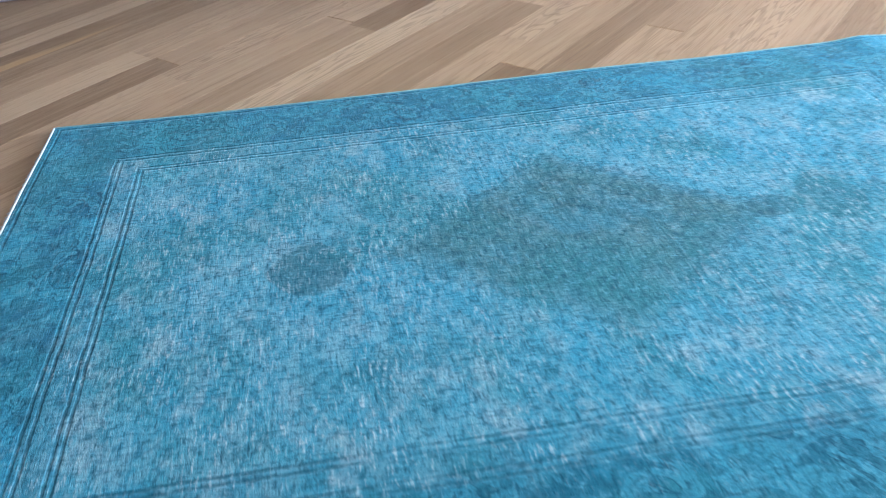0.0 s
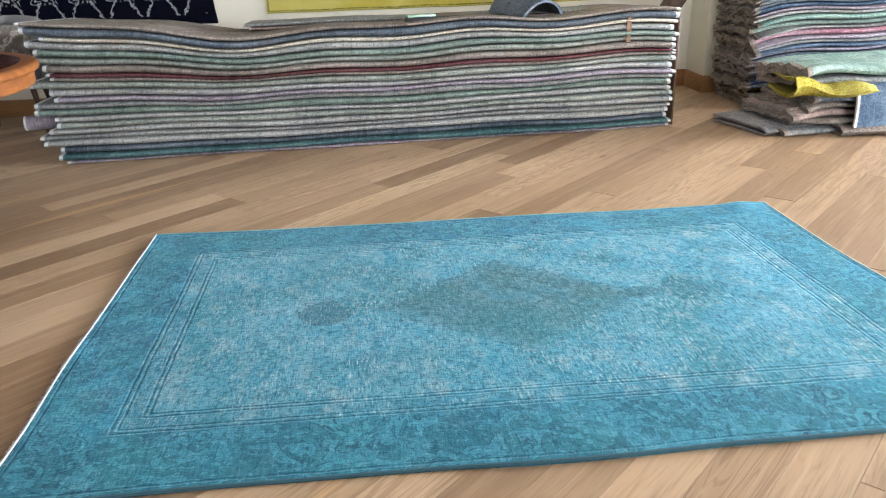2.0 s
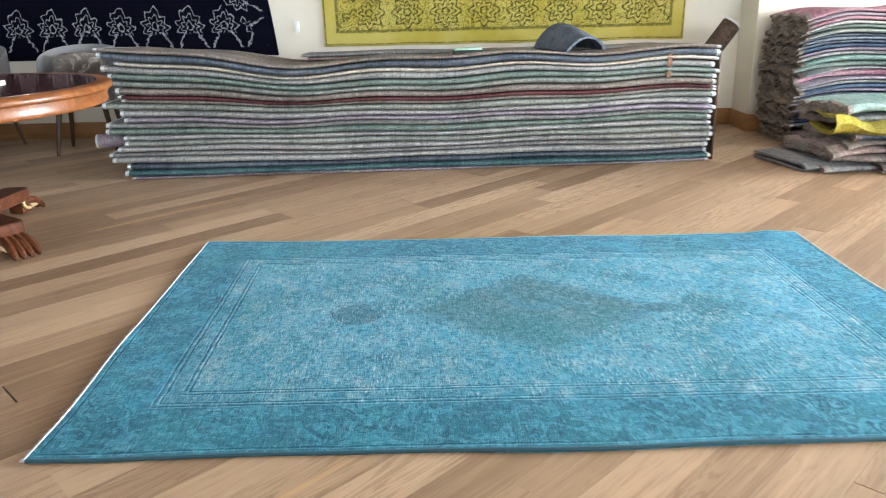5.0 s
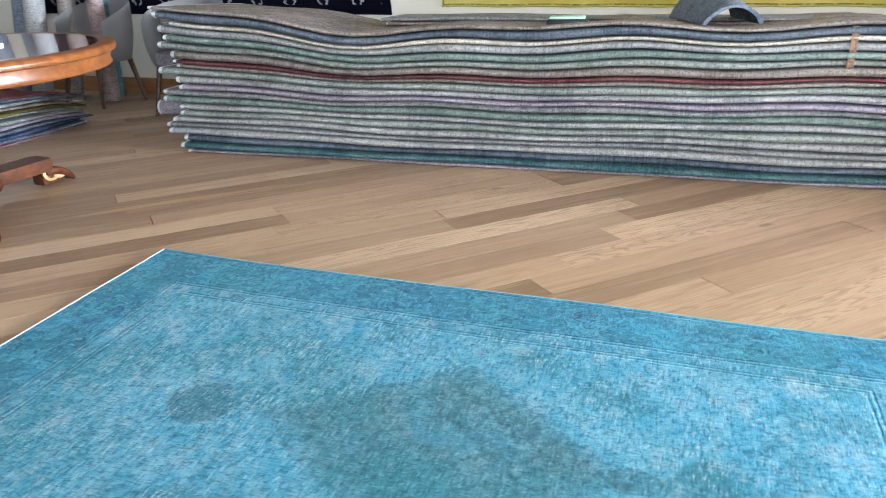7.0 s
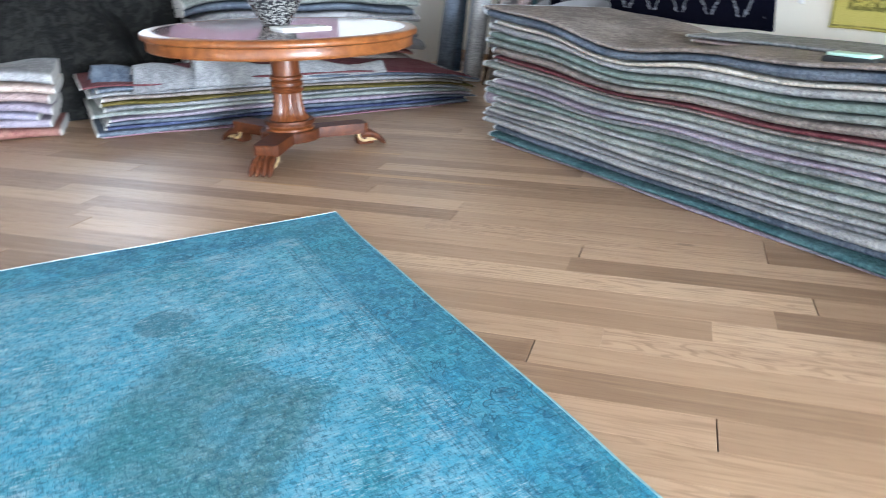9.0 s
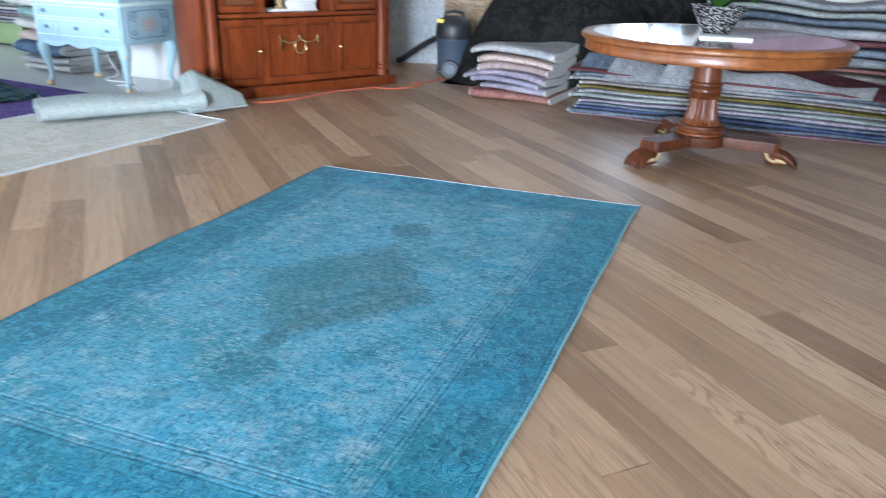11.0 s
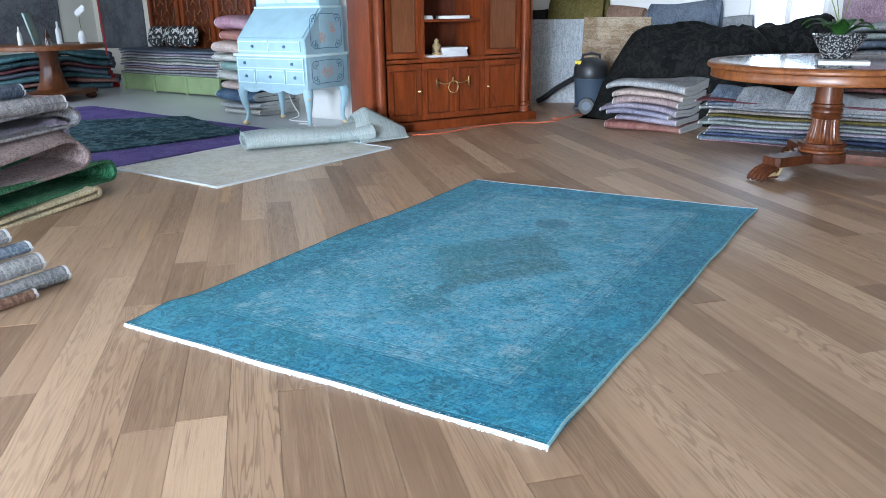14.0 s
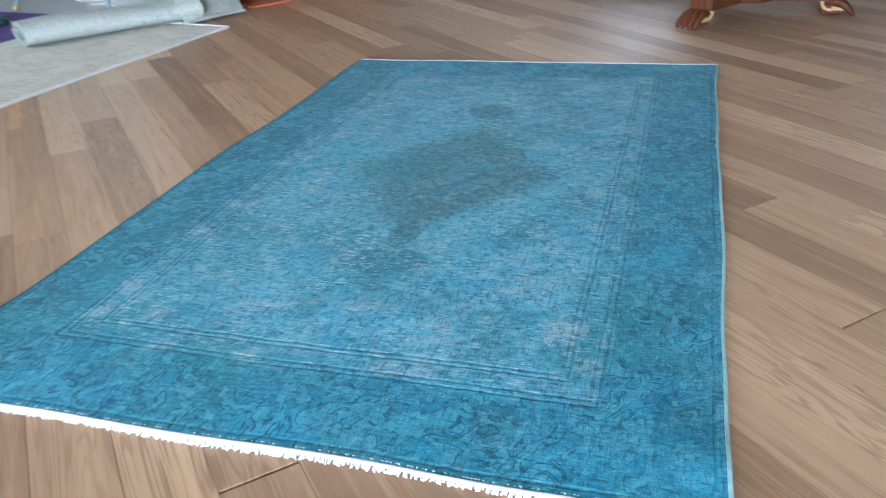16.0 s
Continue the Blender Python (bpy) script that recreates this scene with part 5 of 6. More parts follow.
    if inner:
        sc = n.noise(uv, 7.0, 1.5, 0.5, 2.0)
        v = n.step(n.math("ABSOLUTE", n.math("SUBTRACT", n.math("FRACT", n.math("MULTIPLY", sc, 5.0)), 0.5)), 0.05, 0.14, 1.0, 0.0)
        ink_mask = n.math("MAXIMUM", ink_mask, n.math("MULTIPLY", n.math("MULTIPLY", v, n.step(d, inner, inner + 0.02)), 0.35))
    wear = n.step(n.noise(uv, 34.0, 3), 0.3, 0.55, 0.35, 1.0)
    a = n.mix(n.math("MULTIPLY", ink_mask, wear), a, ink)
    fine = n.noise(n.coord("UV", (150, 150, 1)), 1.0, 2)
    a = n.mix(n.step(fine, 0.35, 0.8, 0, 0.35), a, shade(ground, 0.5))
    n.color(a)
    n.set(Specular_IOR_Level=0.06)
    n.bump(fine, 0.4, 0.004)
    return n.mat


NORTH_WALL = pose(0, 4.099, 0, 90, 0, 0)
hung_rug("wall_rug", -5.35, -1.75, 0.70, 2.60, NORTH_WALL, bordered("midnight_rug", 3.6, 1.9, (0.002, 0.0025, 0.008), (0.36, 0.37, 0.40), (0.0035, 0.0035, 0.011), (), 0.305, 0.25, 0.125, 0.5, 9, 0.0, 0.013, None, True),
         "midnight black rug with pale palmette border hung on the wall", 0.24, 3.0)
hung_rug("wall_rug", -1.34, 1.77, 0.755, 2.75, NORTH_WALL, bordered("chartreuse_rug", 3.11, 2.0, (0.48, 0.405, 0.075), (0.055, 0.055, 0.014), (0.58, 0.51, 0.15), (0.012, 0.115, 0.125, 0.415, 0.425, 0.52), 0.33, 0.27, 0.115, 0.12, 8, 0.8, 0.02, 0.53),
         "chartreuse yellow rug with dark floral border hung on the wall", 0.0, 9.0)
hung_rug("wall_rug", 2.47, 4.8, 1.10, 2.6, pose(0, 3.719, 0, 90, 0, 0), textile("beige_wall_rug", (0.46, 0.41, 0.34), (0.56, 0.51, 0.43), (0.38, 0.30, 0.25), worn=0.4), "pale beige worn rug hung on the white wall", 0.0, 5.0)
hung_rug("wall_rug", 0.70, 2.6, 0.92, 2.4, pose(-6.299, 0, 0, 90, 0, 90), textile("mauve_wall_rug", (0.25, 0.16, 0.20), (0.36, 0.26, 0.30), worn=0.3), "dusty mauve rug hung on the window wall", 0.0, 6.0)
sw = base("light_switch", "white plastic light switch on the cream wall", "switch", pose(-1.575, 4.1, 0.925))
part("plate", box(-0.022, 0.022, -0.012, 0.0, -0.045, 0.045, 0.004), M["white_plastic"], sw)
part("rocker", box(-0.012, 0.012, -0.017, -0.012, -0.025, 0.025, 0.002), M["white_plastic"], sw)

# ---- things on and round the long pile ----


def on_stack(x, y, z, rz=0):
    return STACK @ pose(x, y, z, 0, 0, rz)


arch = [(-0.16 + 0.32 * k / 12, 0.01 + 0.17 * math.sin(math.pi * k / 12) ** 0.7) for k in range(13)]
thing("folded_mat", ribbon(arch, 0, 0.42, 0.026, 12, lambda x, y, z: (x + 0.25 * z, y * (1.1 - 0.4 * x), z * (1.05 - 1.2 * x) if x > 0.1 else z * 0.95), 0.012, 3), T["slate"], "dark grey sample mat arched on top of the pile", "mat", m=on_stack(3.06, 0.60, 0.755, -72))
br = base("carpet_shears", "black electric carpet shears with pale green teeth on the pile", "tool", on_stack(2.28, 0.16, 0.738, 4))
part("handle", tube([(0.18, 0, 0.03), (0.26, 0, 0.032), (0.36, 0.005, 0.03), (0.46, 0.01, 0.026)], 0.025, 10, [0.026, 0.022, 0.022, 0.014]), M["black_plastic"], br)
part("head", box(-0.02, 0.2, -0.05, 0.05, 0.0, 0.055, 0.012), M["black_plastic"], br)
part("comb", box(-0.005, 0.18, -0.042, 0.042, 0.055, 0.068, 0.003), plain("mint_plastic", (0.45, 0.70, 0.60), 0.35), br, "pale green toothed comb")
rug_pile([("mauve", 0.022, T["dustymauve"]), ("grey", 0.022, T["grey"])], 1.2, 3.9, 0.5, STACK @ pose(0, 0.5, 0.725, -2.2, 0, 0.4), "folded rugs of the long pile", lambda t: 1.0, 61, 0.05, 0.02, "on top of the long pile")
thing("strap", ribbon([(-0.004, 0.0), (-0.012, -0.06), (-0.014, -0.12), (-0.010, -0.19)], 0, 0.03, 0.006, 2, None, 0.004, 1), T["brown"], "dark brown cloth strap hanging down the front of the pile", "strap", m=on_stack(3.70, 0.0, 0.775))
thing("bookend_board", box(0, 0.014, 0.04, 0.65, 0.0, 0.745, 0.004), M["dark_wood"], "dark board standing at the end of the pile", "board", m=on_stack(4.075, 0.0, 0.0))
rolled_rug("small lilac rug rolled up, poking out of the pile", 0.5, 0.06, T["mauve"], on_stack(-0.20, 0.14, 0.20, 8), seed=3, squash=0.9)
rolled_rug("brown rolled rug leaning in the wall corner", 1.05, 0.085, textile("umber_rug_back", (0.055, 0.038, 0.030), (0.10, 0.07, 0.055), fleck=0.4), pose(1.42, 3.45, 0, 0, -52, 12), seed=5)
# yellow rug slipping out of the low pile, and a denim one folded over its front
thing("folded_rug", ribbon([(0.5, 0.012), (0.3, 0.013), (0.12, 0.014), (0.03, 0.025), (0.0, 0.05), (0.04, 0.085), (0.2, 0.09), (0.5, 0.085)], 0, 0.62, 0.015, 30, lambda x, y, z: (x + 0.25 * y, y + 0.035 * math.sin(x * 11), z * (1.25 - 0.9 * x) + 0.018 * math.sin(x * 17 + 5 * y) * min(1, z * 20) + 0.09 * max(0, 0.25 - x) * math.cos(y * 14)), 0.03, 8), T["yellow"],
      "bright yellow rug folded loosely in the low pile", "folded rug", "folded rugs of the low pile", m=pose(2.16, 2.03, 0.24, 0, 0, 6))
for dx, dy, turn, cl, ln in ((-0.16, 0.02, 14, "grey", 0.62), (0.30, -0.08, -6, "taupe", 0.8)):
    thing("folded_rug", ribbon([(0.5, 0.010), (0.2, 0.012), (0.0, 0.012), (-0.03, 0.03), (0.02, 0.05), (0.3, 0.042), (0.5, 0.042)], 0, ln, 0.015, 14, None, 0.022, dx), T[cl], f"{cl} rug lying half unfolded at the foot of the pile", "folded rug", "folded rugs of the low pile", m=pose(2.2 + dx, 2.14 + dy, 0.002, 0, 0, turn))

hang = [(0.5, 0.318), (0.2, 0.318), (0.02, 0.312), (-0.045, 0.27), (-0.056, 0.16), (-0.050, 0.06)]
ob = thing("folded_rug", ribbon(hang, 0, 1.0, 0.016, 16, None, 0.018, 4), T["denim"], "denim blue rug hanging over the front of the pile", "folded rug", "folded rugs of the low pile", m=pose(2.58, 2.10, 0.0, 0, 0, 6))
part("fringe", ribbon(hang, -0.014, 0.002, 0.018, 1, None, 0.018, 4), M["raw_fringe"], ob, "pale bound edge")

# ---- chairs by the north wall, standing rolls in the corner ----


def tub_chair(m, label):
    ob = base("chair", label, "chair", m, "tub chairs by the wall")
    bm = bmesh.new()
    rows = []
    for j in range(9):
        q = j / 8
        row = []
        for i in range(25):
            a = radians(-118 + 236 * i / 24)
            edge = abs(i - 12) / 12
            top = 0.84 - 0.16 * edge ** 2.2
            z = 0.36 + (top - 0.36) * q
            r = 0.255 + 0.05 * q + 0.02 * math.sin(q * math.pi)
            row.append(bm.verts.new((r * math.sin(a) * 1.03, r * math.cos(a), z)))
        rows.append(row)
    for a, b in zip(rows, rows[1:]):
        for i in range(24):
            bm.faces.new((a[i], a[i + 1], b[i + 1], b[i]))
    bmesh.ops.solidify(bm, geom=bm.faces[:], thickness=0.045)
    part("backrest", bm, M["chair_shell"], ob, "curved grey upholstered back", 60)
    seat = lathe([(0.20, 0.37), (0.245, 0.385), (0.25, 0.44), (0.235, 0.47), (0.03, 0.478)], 28)
    part("seat", seat, M["stripe_seat"], ob, "padded striped seat")
    for sx in (-1, 1):
        for sy in (-1, 1):
            part("leg", tube([(sx * 0.17, sy * 0.16, 0.385), (sx * 0.225, sy * 0.22, 0.0)], 0.02, 8, [0.024, 0.013]), M["dark_wood"], ob, "tapered dark wooden leg")
    return ob


tub_chair(pose(-3.24, 3.50, 0.0, 0, 0, 12), "grey upholstered tub chair holding a woven cushion")
tub_chair(pose(-4.25, 3.62, 0, 0, 0, -8), "grey upholstered tub chair with striped seat")
bm = bmesh.new()
bmesh.ops.create_uvsphere(bm, u_segments=20, v_segments=12, radius=1)
for v in bm.verts:
    f = lambda a: abs(a) ** 0.55 * (1 if a > 0 else -1)
    v.co = Vector((f(v.co.x) * 0.21, v.co.y * 0.075, f(v.co.z) * 0.155))
thing("cushion", bm, M["cushion"], "brown and cream woven cushion leaning on the chair back", "cushion", m=pose(-3.27, 3.55, 0.635, -14, 0, 12))
for x, y, r, h, cl, lean, turn in ((-4.62, 3.72, 0.085, 1.25, "taupe", 8, 30), (-4.80, 3.55, 0.095, 1.22, "silver", 9, 40), (-5.05, 3.70, 0.10, 1.35, "bluegrey", 7, 20), (-5.28, 3.50, 0.10, 1.3, "slate", 8, 15), (-5.52, 3.72, 0.1, 1.28, "denim", 6, 20), (-4.42, 3.92, 0.075, 1.3, "teal", 3, 80), (-4.34, 3.78, 0.07, 0.95, "dustymauve", 2, 80)):
    rolled_rug(f"{cl} rug rolled up, standing on end in the corner", h, r, T[cl], pose(x, y, 0, 0, -90 + lean, turn + 60), "rolls standing in the corner", seed=x)

# ---- vacuum cleaner with hose and cable ----


def vacuum():
    ob = base("vacuum_cleaner", "black and blue-grey workshop vacuum cleaner with hose on the floor", "vacuum cleaner", pose(-5.03, -1.62, 0, 0, 0, -69))
    part("drum", lathe([(0.14, 0.07), (0.165, 0.085), (0.175, 0.36), (0.182, 0.37), (0.182, 0.39)], 28), M["grey_plastic"], ob, "blue-grey plastic drum")
    part("head", lathe([(0.185, 0.39), (0.19, 0.40), (0.185, 0.50), (0.16, 0.565), (0.10, 0.60), (0.02, 0.61)], 28, 28, 0.02, (0.41, 0.49)), M["black_plastic"], ob, "black motor head")
    part("handle", tube([(-0.1, 0, 0.57), (-0.09, 0, 0.635), (0, 0, 0.655), (0.09, 0, 0.635), (0.1, 0, 0.57)], 0.016, 8), M["black_plastic"], ob)
    for x, y in ((0.12, 0.09), (0.15, 0.04)):
        part("latch", box(x - 0.02, x + 0.025, y - 0.03, y + 0.03, 0.54, 0.58, 0.006), M["yellow_plastic"], ob, "yellow clip")
    for s in (-1, 1):
        w = lathe([(0.02, -0.02), (0.085, -0.02), (0.092, -0.012), (0.092, 0.012), (0.085, 0.02), (0.02, 0.02)], 24)
        w.transform(Matrix.Translation((0.03, s * 0.175, 0.094)) @ Matrix.Rotation(math.pi / 2, 4, "X"))
        wh = part("wheel", w, M["black_plastic"], ob)
        h = lathe([(0.01, -0.024), (0.05, -0.024), (0.05, 0.024), (0.01, 0.024)], 18)
        h.transform(Matrix.Translation((0.03, s * 0.175, 0.094)) @ Matrix.Rotation(math.pi / 2, 4, "X"))
        part("hub", h, M["grey_plastic"], wh)
    part("base_tray", box(-0.16, 0.17, -0.15, 0.15, 0.035, 0.085, 0.02), M["black_plastic"], ob)
    pts, rad = [], []
    for i in range(60):
        q = i / 59
        pts.append((0.12 + 0.55 * q + 0.05 * math.sin(q * 4), -0.12 - 0.62 * q, 0.36 * (1 - q) ** 1.3 + 0.045))
        rad.append(0.034 if i % 2 else 0.028)
    part("hose", tube(pts, 0.03, 10, rad), M["black_plastic"], ob, "black ribbed suction hose")


vacuum()
pts = []
for i in range(90):
    q = i / 89
    x, y = -2.75 - 2.2 * q, -2.50 + 0.98 * q
    x += 0.05 * math.sin(q * 17)
    y += 0.06 * math.sin(q * 11)
    if 0.55 < q < 0.70:
        a = (q - 0.55) / 0.15 * 2 * math.pi
        x, y = x + 0.10 * math.sin(a), y + 0.10 * (1 - math.cos(a))
    pts.append((x, y, 0.006 + (0.006 if 0.6 < q < 0.68 else 0)))
thing("power_cable", tube(pts, 0.006, 6), M["orange"], "orange extension cable lying loosely on the planks", "cable")

# ---- rugs on the floor towards the back room ----
ivory = textile("ivory_rug_pile", (0.60, 0.61, 0.56), (0.67, 0.67, 0.62), (0.52, 0.47, 0.36), motif=6, worn=0.45, fleck=0.15)
ob, e, s = flat_rug("area_rug", ((-0.35, -3.64), (-0.29, -2.41), (-2.07, -2.25), (-2.25, -3.5)), (1.2, 1.8), 0.0, 0.008, ivory, "pale ivory worn rug lying flat on the plank floor", 30, 40, 0.003, 0.01, 1.0)
for line in s + e:
    part("selvedge", tube(line, 0.007, 6), M["fringe"], ob, "pale bound edge")
ob, e, s = flat_rug("area_rug", ((-0.30, -3.72), (-2.35, -3.60), (-2.75, -7.6), (-0.2, -7.7)), (2, 4), 0.0003, 0.008, T["purple"], "purple worn rug lying flat beneath a darker one", 30, 40, 0.003, 0.01, 2.0)
ob, e, s = flat_rug("area_rug", ((-0.60, -4.40), (-2.00, -4.02), (-2.58, -5.50), (-1.40, -6.75)), (1.5, 2.2), 0.014, 0.010, textile("petrol_worn_pile", (0.012, 0.032, 0.042), (0.035, 0.075, 0.090), (0.14, 0.21, 0.24), (46, 5, 5), 7.0, 0.65), "dark petrol green rug spread over the purple one", 30, 30, 0.006, 0.01, 3.0,
                    lambda u, v: 0.05 * max(0, u - 0.9) * 10 * max(0, 1 - v * 3))
part("fringe", tassels(e[1], (-1, 0), 120, 0.03, 0.004, 9), M["fringe"], ob, "pale fringe", 0)
# pale grey rug, part rolled and part folded, on the ivory one
AX = pose(-1.42, -3.36, 0.009, 0, 0, 146)
pale_grey = textile("pale_grey_green_pile", (0.34, 0.40, 0.39), (0.42, 0.47, 0.455), (0.50, 0.54, 0.52), motif=14, worn=0.3, fleck=0.3)


def slump(x, y, z):
    f = 1 + 0.55 * max(0.0, (x - 0.8) / 0.6)
    return x, y * f, z * f * (0.92 + 0.08 * math.sin(x * 5))


rollc = [(y * 1.8, z * 0.62 + 0.086) for y, z in roll_curve(0.132, 0.026, 2.0, 40)]
thing("rolled_rug", ribbon(rollc, 0, 1.12, 0.015, 20, slump, 0.012, 2), pale_grey, "pale grey rug loosely rolled up on the ivory rug", "rolled rug", m=AX)
cone = [(-0.22, 0.010), (-0.05, 0.012), (0.10, 0.014), (0.20, 0.05), (0.16, 0.16), (0.03, 0.27), (-0.04, 0.29), (-0.10, 0.26), (-0.20, 0.06), (-0.26, 0.03)]
thing("folded_rug", ribbon(cone, 0.0, 0.5, 0.015, 14, lambda x, y, z: (x, y * (1.1 - 0.9 * x), z * (1.05 - abs(x - 0.12) * 1.9) if z > 0.03 else z), 0.01, 6), pale_grey, "pale grey rug end flopped over beside the roll", "folded rug", m=AX @ pose(0.98, 0.0, 0))


def loose_fold(depth, h, n=9, dip=0.0):
    """A loosely folded rug: lower leaf, a round open bend at y = 0, upper leaf that sinks back."""
    pts = [(depth, 0.010), (depth * 0.6, 0.010), (h * 0.75, 0.011)]
    for i in range(n):
        a = -math.pi / 2 - math.pi * i / (n - 1)
        pts.append((h * 0.5 + math.cos(a) * h * 0.5, h / 2 + math.sin(a) * (h / 2 - 0.01)))
    pts += [(h * 0.9, h - 0.02 - dip * 0.4), (depth * 0.6, h * 0.7 - dip), (depth, h * 0.62 - dip)]
    return pts


GREY_FOLD = textile("salt_pepper_pile", (0.20, 0.19, 0.20), (0.33, 0.32, 0.33), (0.45, 0.44, 0.44), motif=20, worn=0.3)
for x, y, z, turn, h, dep, wd, cl, word in (
    (0.24, -2.88, 0.0, -78, 0.075, 1.5, 0.95, T["straw"], "straw coloured"), (0.03, -3.05, 0.072, -72, 0.20, 1.5, 0.95, T["green"], "emerald green"),
    (0.20, -2.98, 0.20, -74, 0.24, 1.5, 0.95, T["dustymauve"], "dusty rose"), (0.42, -3.0, 0.36, -80, 0.13, 1.4, 0.9, T["mauve"], "mauve grey"), (0.24, -3.02, 0.46, -76, 0.21, 1.4, 0.9, GREY_FOLD, "grey flecked")):
    ob = thing("folded_rug", ribbon(loose_fold(dep, h, 15), 0, wd, 0.024, 40, lambda a, b, c, h=h: (a, b + 0.06 * math.sin(a * 5 + h * 30) + 0.03 * math.sin(a * 13 + h * 9), c * (1 + 0.22 * math.sin(a * 7 + h * 50) + 0.14 * math.sin(b * 9 + a * 5 + h * 20)) * (1 - 0.16 * a)), 0.075, x * 7), cl, f"{word} rug loosely folded in a slumping heap", "folded rug", "loosely folded rugs in a heap", m=pose(x, y, z, 0, 0, turn))
rolled_rug("grey flecked rug end rolled on top of the heap", 1.1, 0.055, GREY_FOLD, pose(0.42, -2.93, 0.585, 0, 0, 6), seed=9)
rolled_rug("dark teal grey rug rolled on top of the heap", 1.0, 0.05, T["slate"], pose(0.52, -3.2, 0.66, 0, 0, 10), seed=10)
# small rolls with white fringes
for x, y, z, r, cl, sq, word in ((1.54, -1.49, 0.0, 0.028, "brown", 1, "brown tweed"), (1.34, -1.585, 0.0, 0.042, "grey", 1, "grey"), (1.44, -1.60, 0.082, 0.055, "silver", 0.8, "silver grey"), (1.46, -1.63, 0.168, 0.045, "bluegrey", 0.6, "blue grey"), (1.53, -1.66, 0.222, 0.045, "silver", 0.75, "pale grey")):
    rolled_rug(f"{word} small rug rolled up with white fringe", 1.3, r, T[cl], pose(x, y, z, 0, 0, 4), "small rolls on the floor", 0.010, sq, seed=x * 9)

# ---- back room ----


def bench():
    ob = base("bench", "low bench painted worn green under a pile of rugs", "bench", pose(-4.35, -9.15, 0, 0, 0, 87))
    part("front_board", box(0, 2.35, 0.0, 0.025, 0.02, 0.24, 0.004), M["green_paint"], ob)
    part("seat_board", box(-0.02, 2.37, -0.02, 0.75, 0.24, 0.265, 0.004), M["green_paint"], ob)
    part("back_board", box(0, 2.35, 0.72, 0.74, 0.0, 0.24, 0.004), M["green_paint"], ob)
    for x in (0.0, 0.78, 1.56, 2.29):
        part("stile", box(x, x + 0.06, -0.012, 0.0, 0.0, 0.24, 0.003), M["green_paint"], ob)


bench()
BENCH = [("grey", 0.04, "grey"), ("silver", 0.04, "silver"), ("wine", 0.03, "dustymauve"), ("lilac", 0.04, "lilac"), ("ivory", 0.04, "ivory"), ("grey", 0.04, "greygreen"), ("silver", 0.04, "silver"), ("mauve", 0.04, "mauve"), ("slate", 0.04, "slate")]
rug_pile([(w, t, T[c]) for w, t, c in BENCH], 0.0, 2.3, 0.72, pose(-4.33, -9.12, 0.266, 0, 0, 87), "folded rugs on the green bench", lambda t: 1.0, 51, 0.04, 0.02, "lying on the green bench")


def lattice_cabinet():
    ob = base("display_cabinet", "brown display cabinet with lattice glazed doors", "cabinet", pose(-5.15, -9.45, 0, 0, 0, 87))
    part("carcass", box(0, 2.6, 0.05, 0.5, 0.0, 2.3, 0.01), M["mahogany_dark"], ob)
    for k in range(3):
        x0 = 0.05 + k * 0.85
        bm = box(x0, x0 + 0.08, 0.0, 0.05, 0.1, 2.25, 0.004)
        box(x0 + 0.72, x0 + 0.80, 0.0, 0.05, 0.1, 2.25, 0.004, bm)
        box(x0 + 0.08, x0 + 0.72, 0.0, 0.05, 0.1, 0.2, 0.004, bm)
        box(x0 + 0.08, x0 + 0.72, 0.0, 0.05, 2.15, 2.25, 0.004, bm)
        d = part("door", bm, M["mahogany"], ob)
        for i in range(4):
            for j in range(7):
                cx, cz = x0 + 0.16 + i * 0.16, 0.35 + j * 0.28 + (0.14 if i % 2 else 0)
                part("lattice_bar", tube([(cx - 0.08, 0.03, cz - 0.07), (cx, 0.03, cz), (cx, 0.03, cz + 0.14)], 0.010, 5), M["rim"], d)
                part("lattice_bar", tube([(cx, 0.03, cz), (cx + 0.08, 0.03, cz - 0.07)], 0.010, 5), M["rim"], d)


lattice_cabinet()
mono = textile("black_white_cushion", (0.03, 0.03, 0.03), (0.05, 0.05, 0.05), (0.75, 0.73, 0.68), motif=11, worn=1.0)
for y in (-8.85, -8.45, -8.1):
    bm = bmesh.new()
    bmesh.ops.create_uvsphere(bm, u_segments=16, v_segments=10, radius=1)
    for v in bm.verts:
        f = lambda a: abs(a) ** 0.6 * (1 if a > 0 else -1)
        v.co = Vector((v.co.x * 0.08, f(v.co.y) * 0.19, f(v.co.z) * 0.16))
    thing("cushion", bm, mono, "black and white patterned cushion on the bench rugs", "cushion", "cushions on the bench", m=pose(-4.85, y, 0.80, 0, -12, 0))


def side_table():
    ob = base("pedestal_table", "walnut pedestal table with octagonal foot in the back room", "table", pose(-2.95, -8.75, 0, 0, 0, 20))
    part("tabletop", lathe([(0.02, 0.70), (0.74, 0.70), (0.75, 0.71), (0.75, 0.755), (0.735, 0.765), (0.02, 0.765)], 48), M["rim"], ob)
    col = lathe([(0.30, 0.13), (0.22, 0.16), (0.17, 0.25), (0.13, 0.45), (0.12, 0.60), (0.18, 0.70)], 8)
    part("column", col, M["column"], ob, "tapered eight-sided column")
    part("platform", box(-0.5, 0.5, -0.34, 0.34, 0.075, 0.13, 0.012), M["column"], ob)
    for x, y in ((0.42, 0.27), (-0.42, 0.27), (0.42, -0.27), (-0.42, -0.27)):
        f = lathe([(0.05, 0.0), (0.075, 0.02), (0.075, 0.05), (0.05, 0.076)], 16)
        f.transform(Matrix.Translation((x, y, 0)))
        part("bun_foot", f, M["carved"], ob)


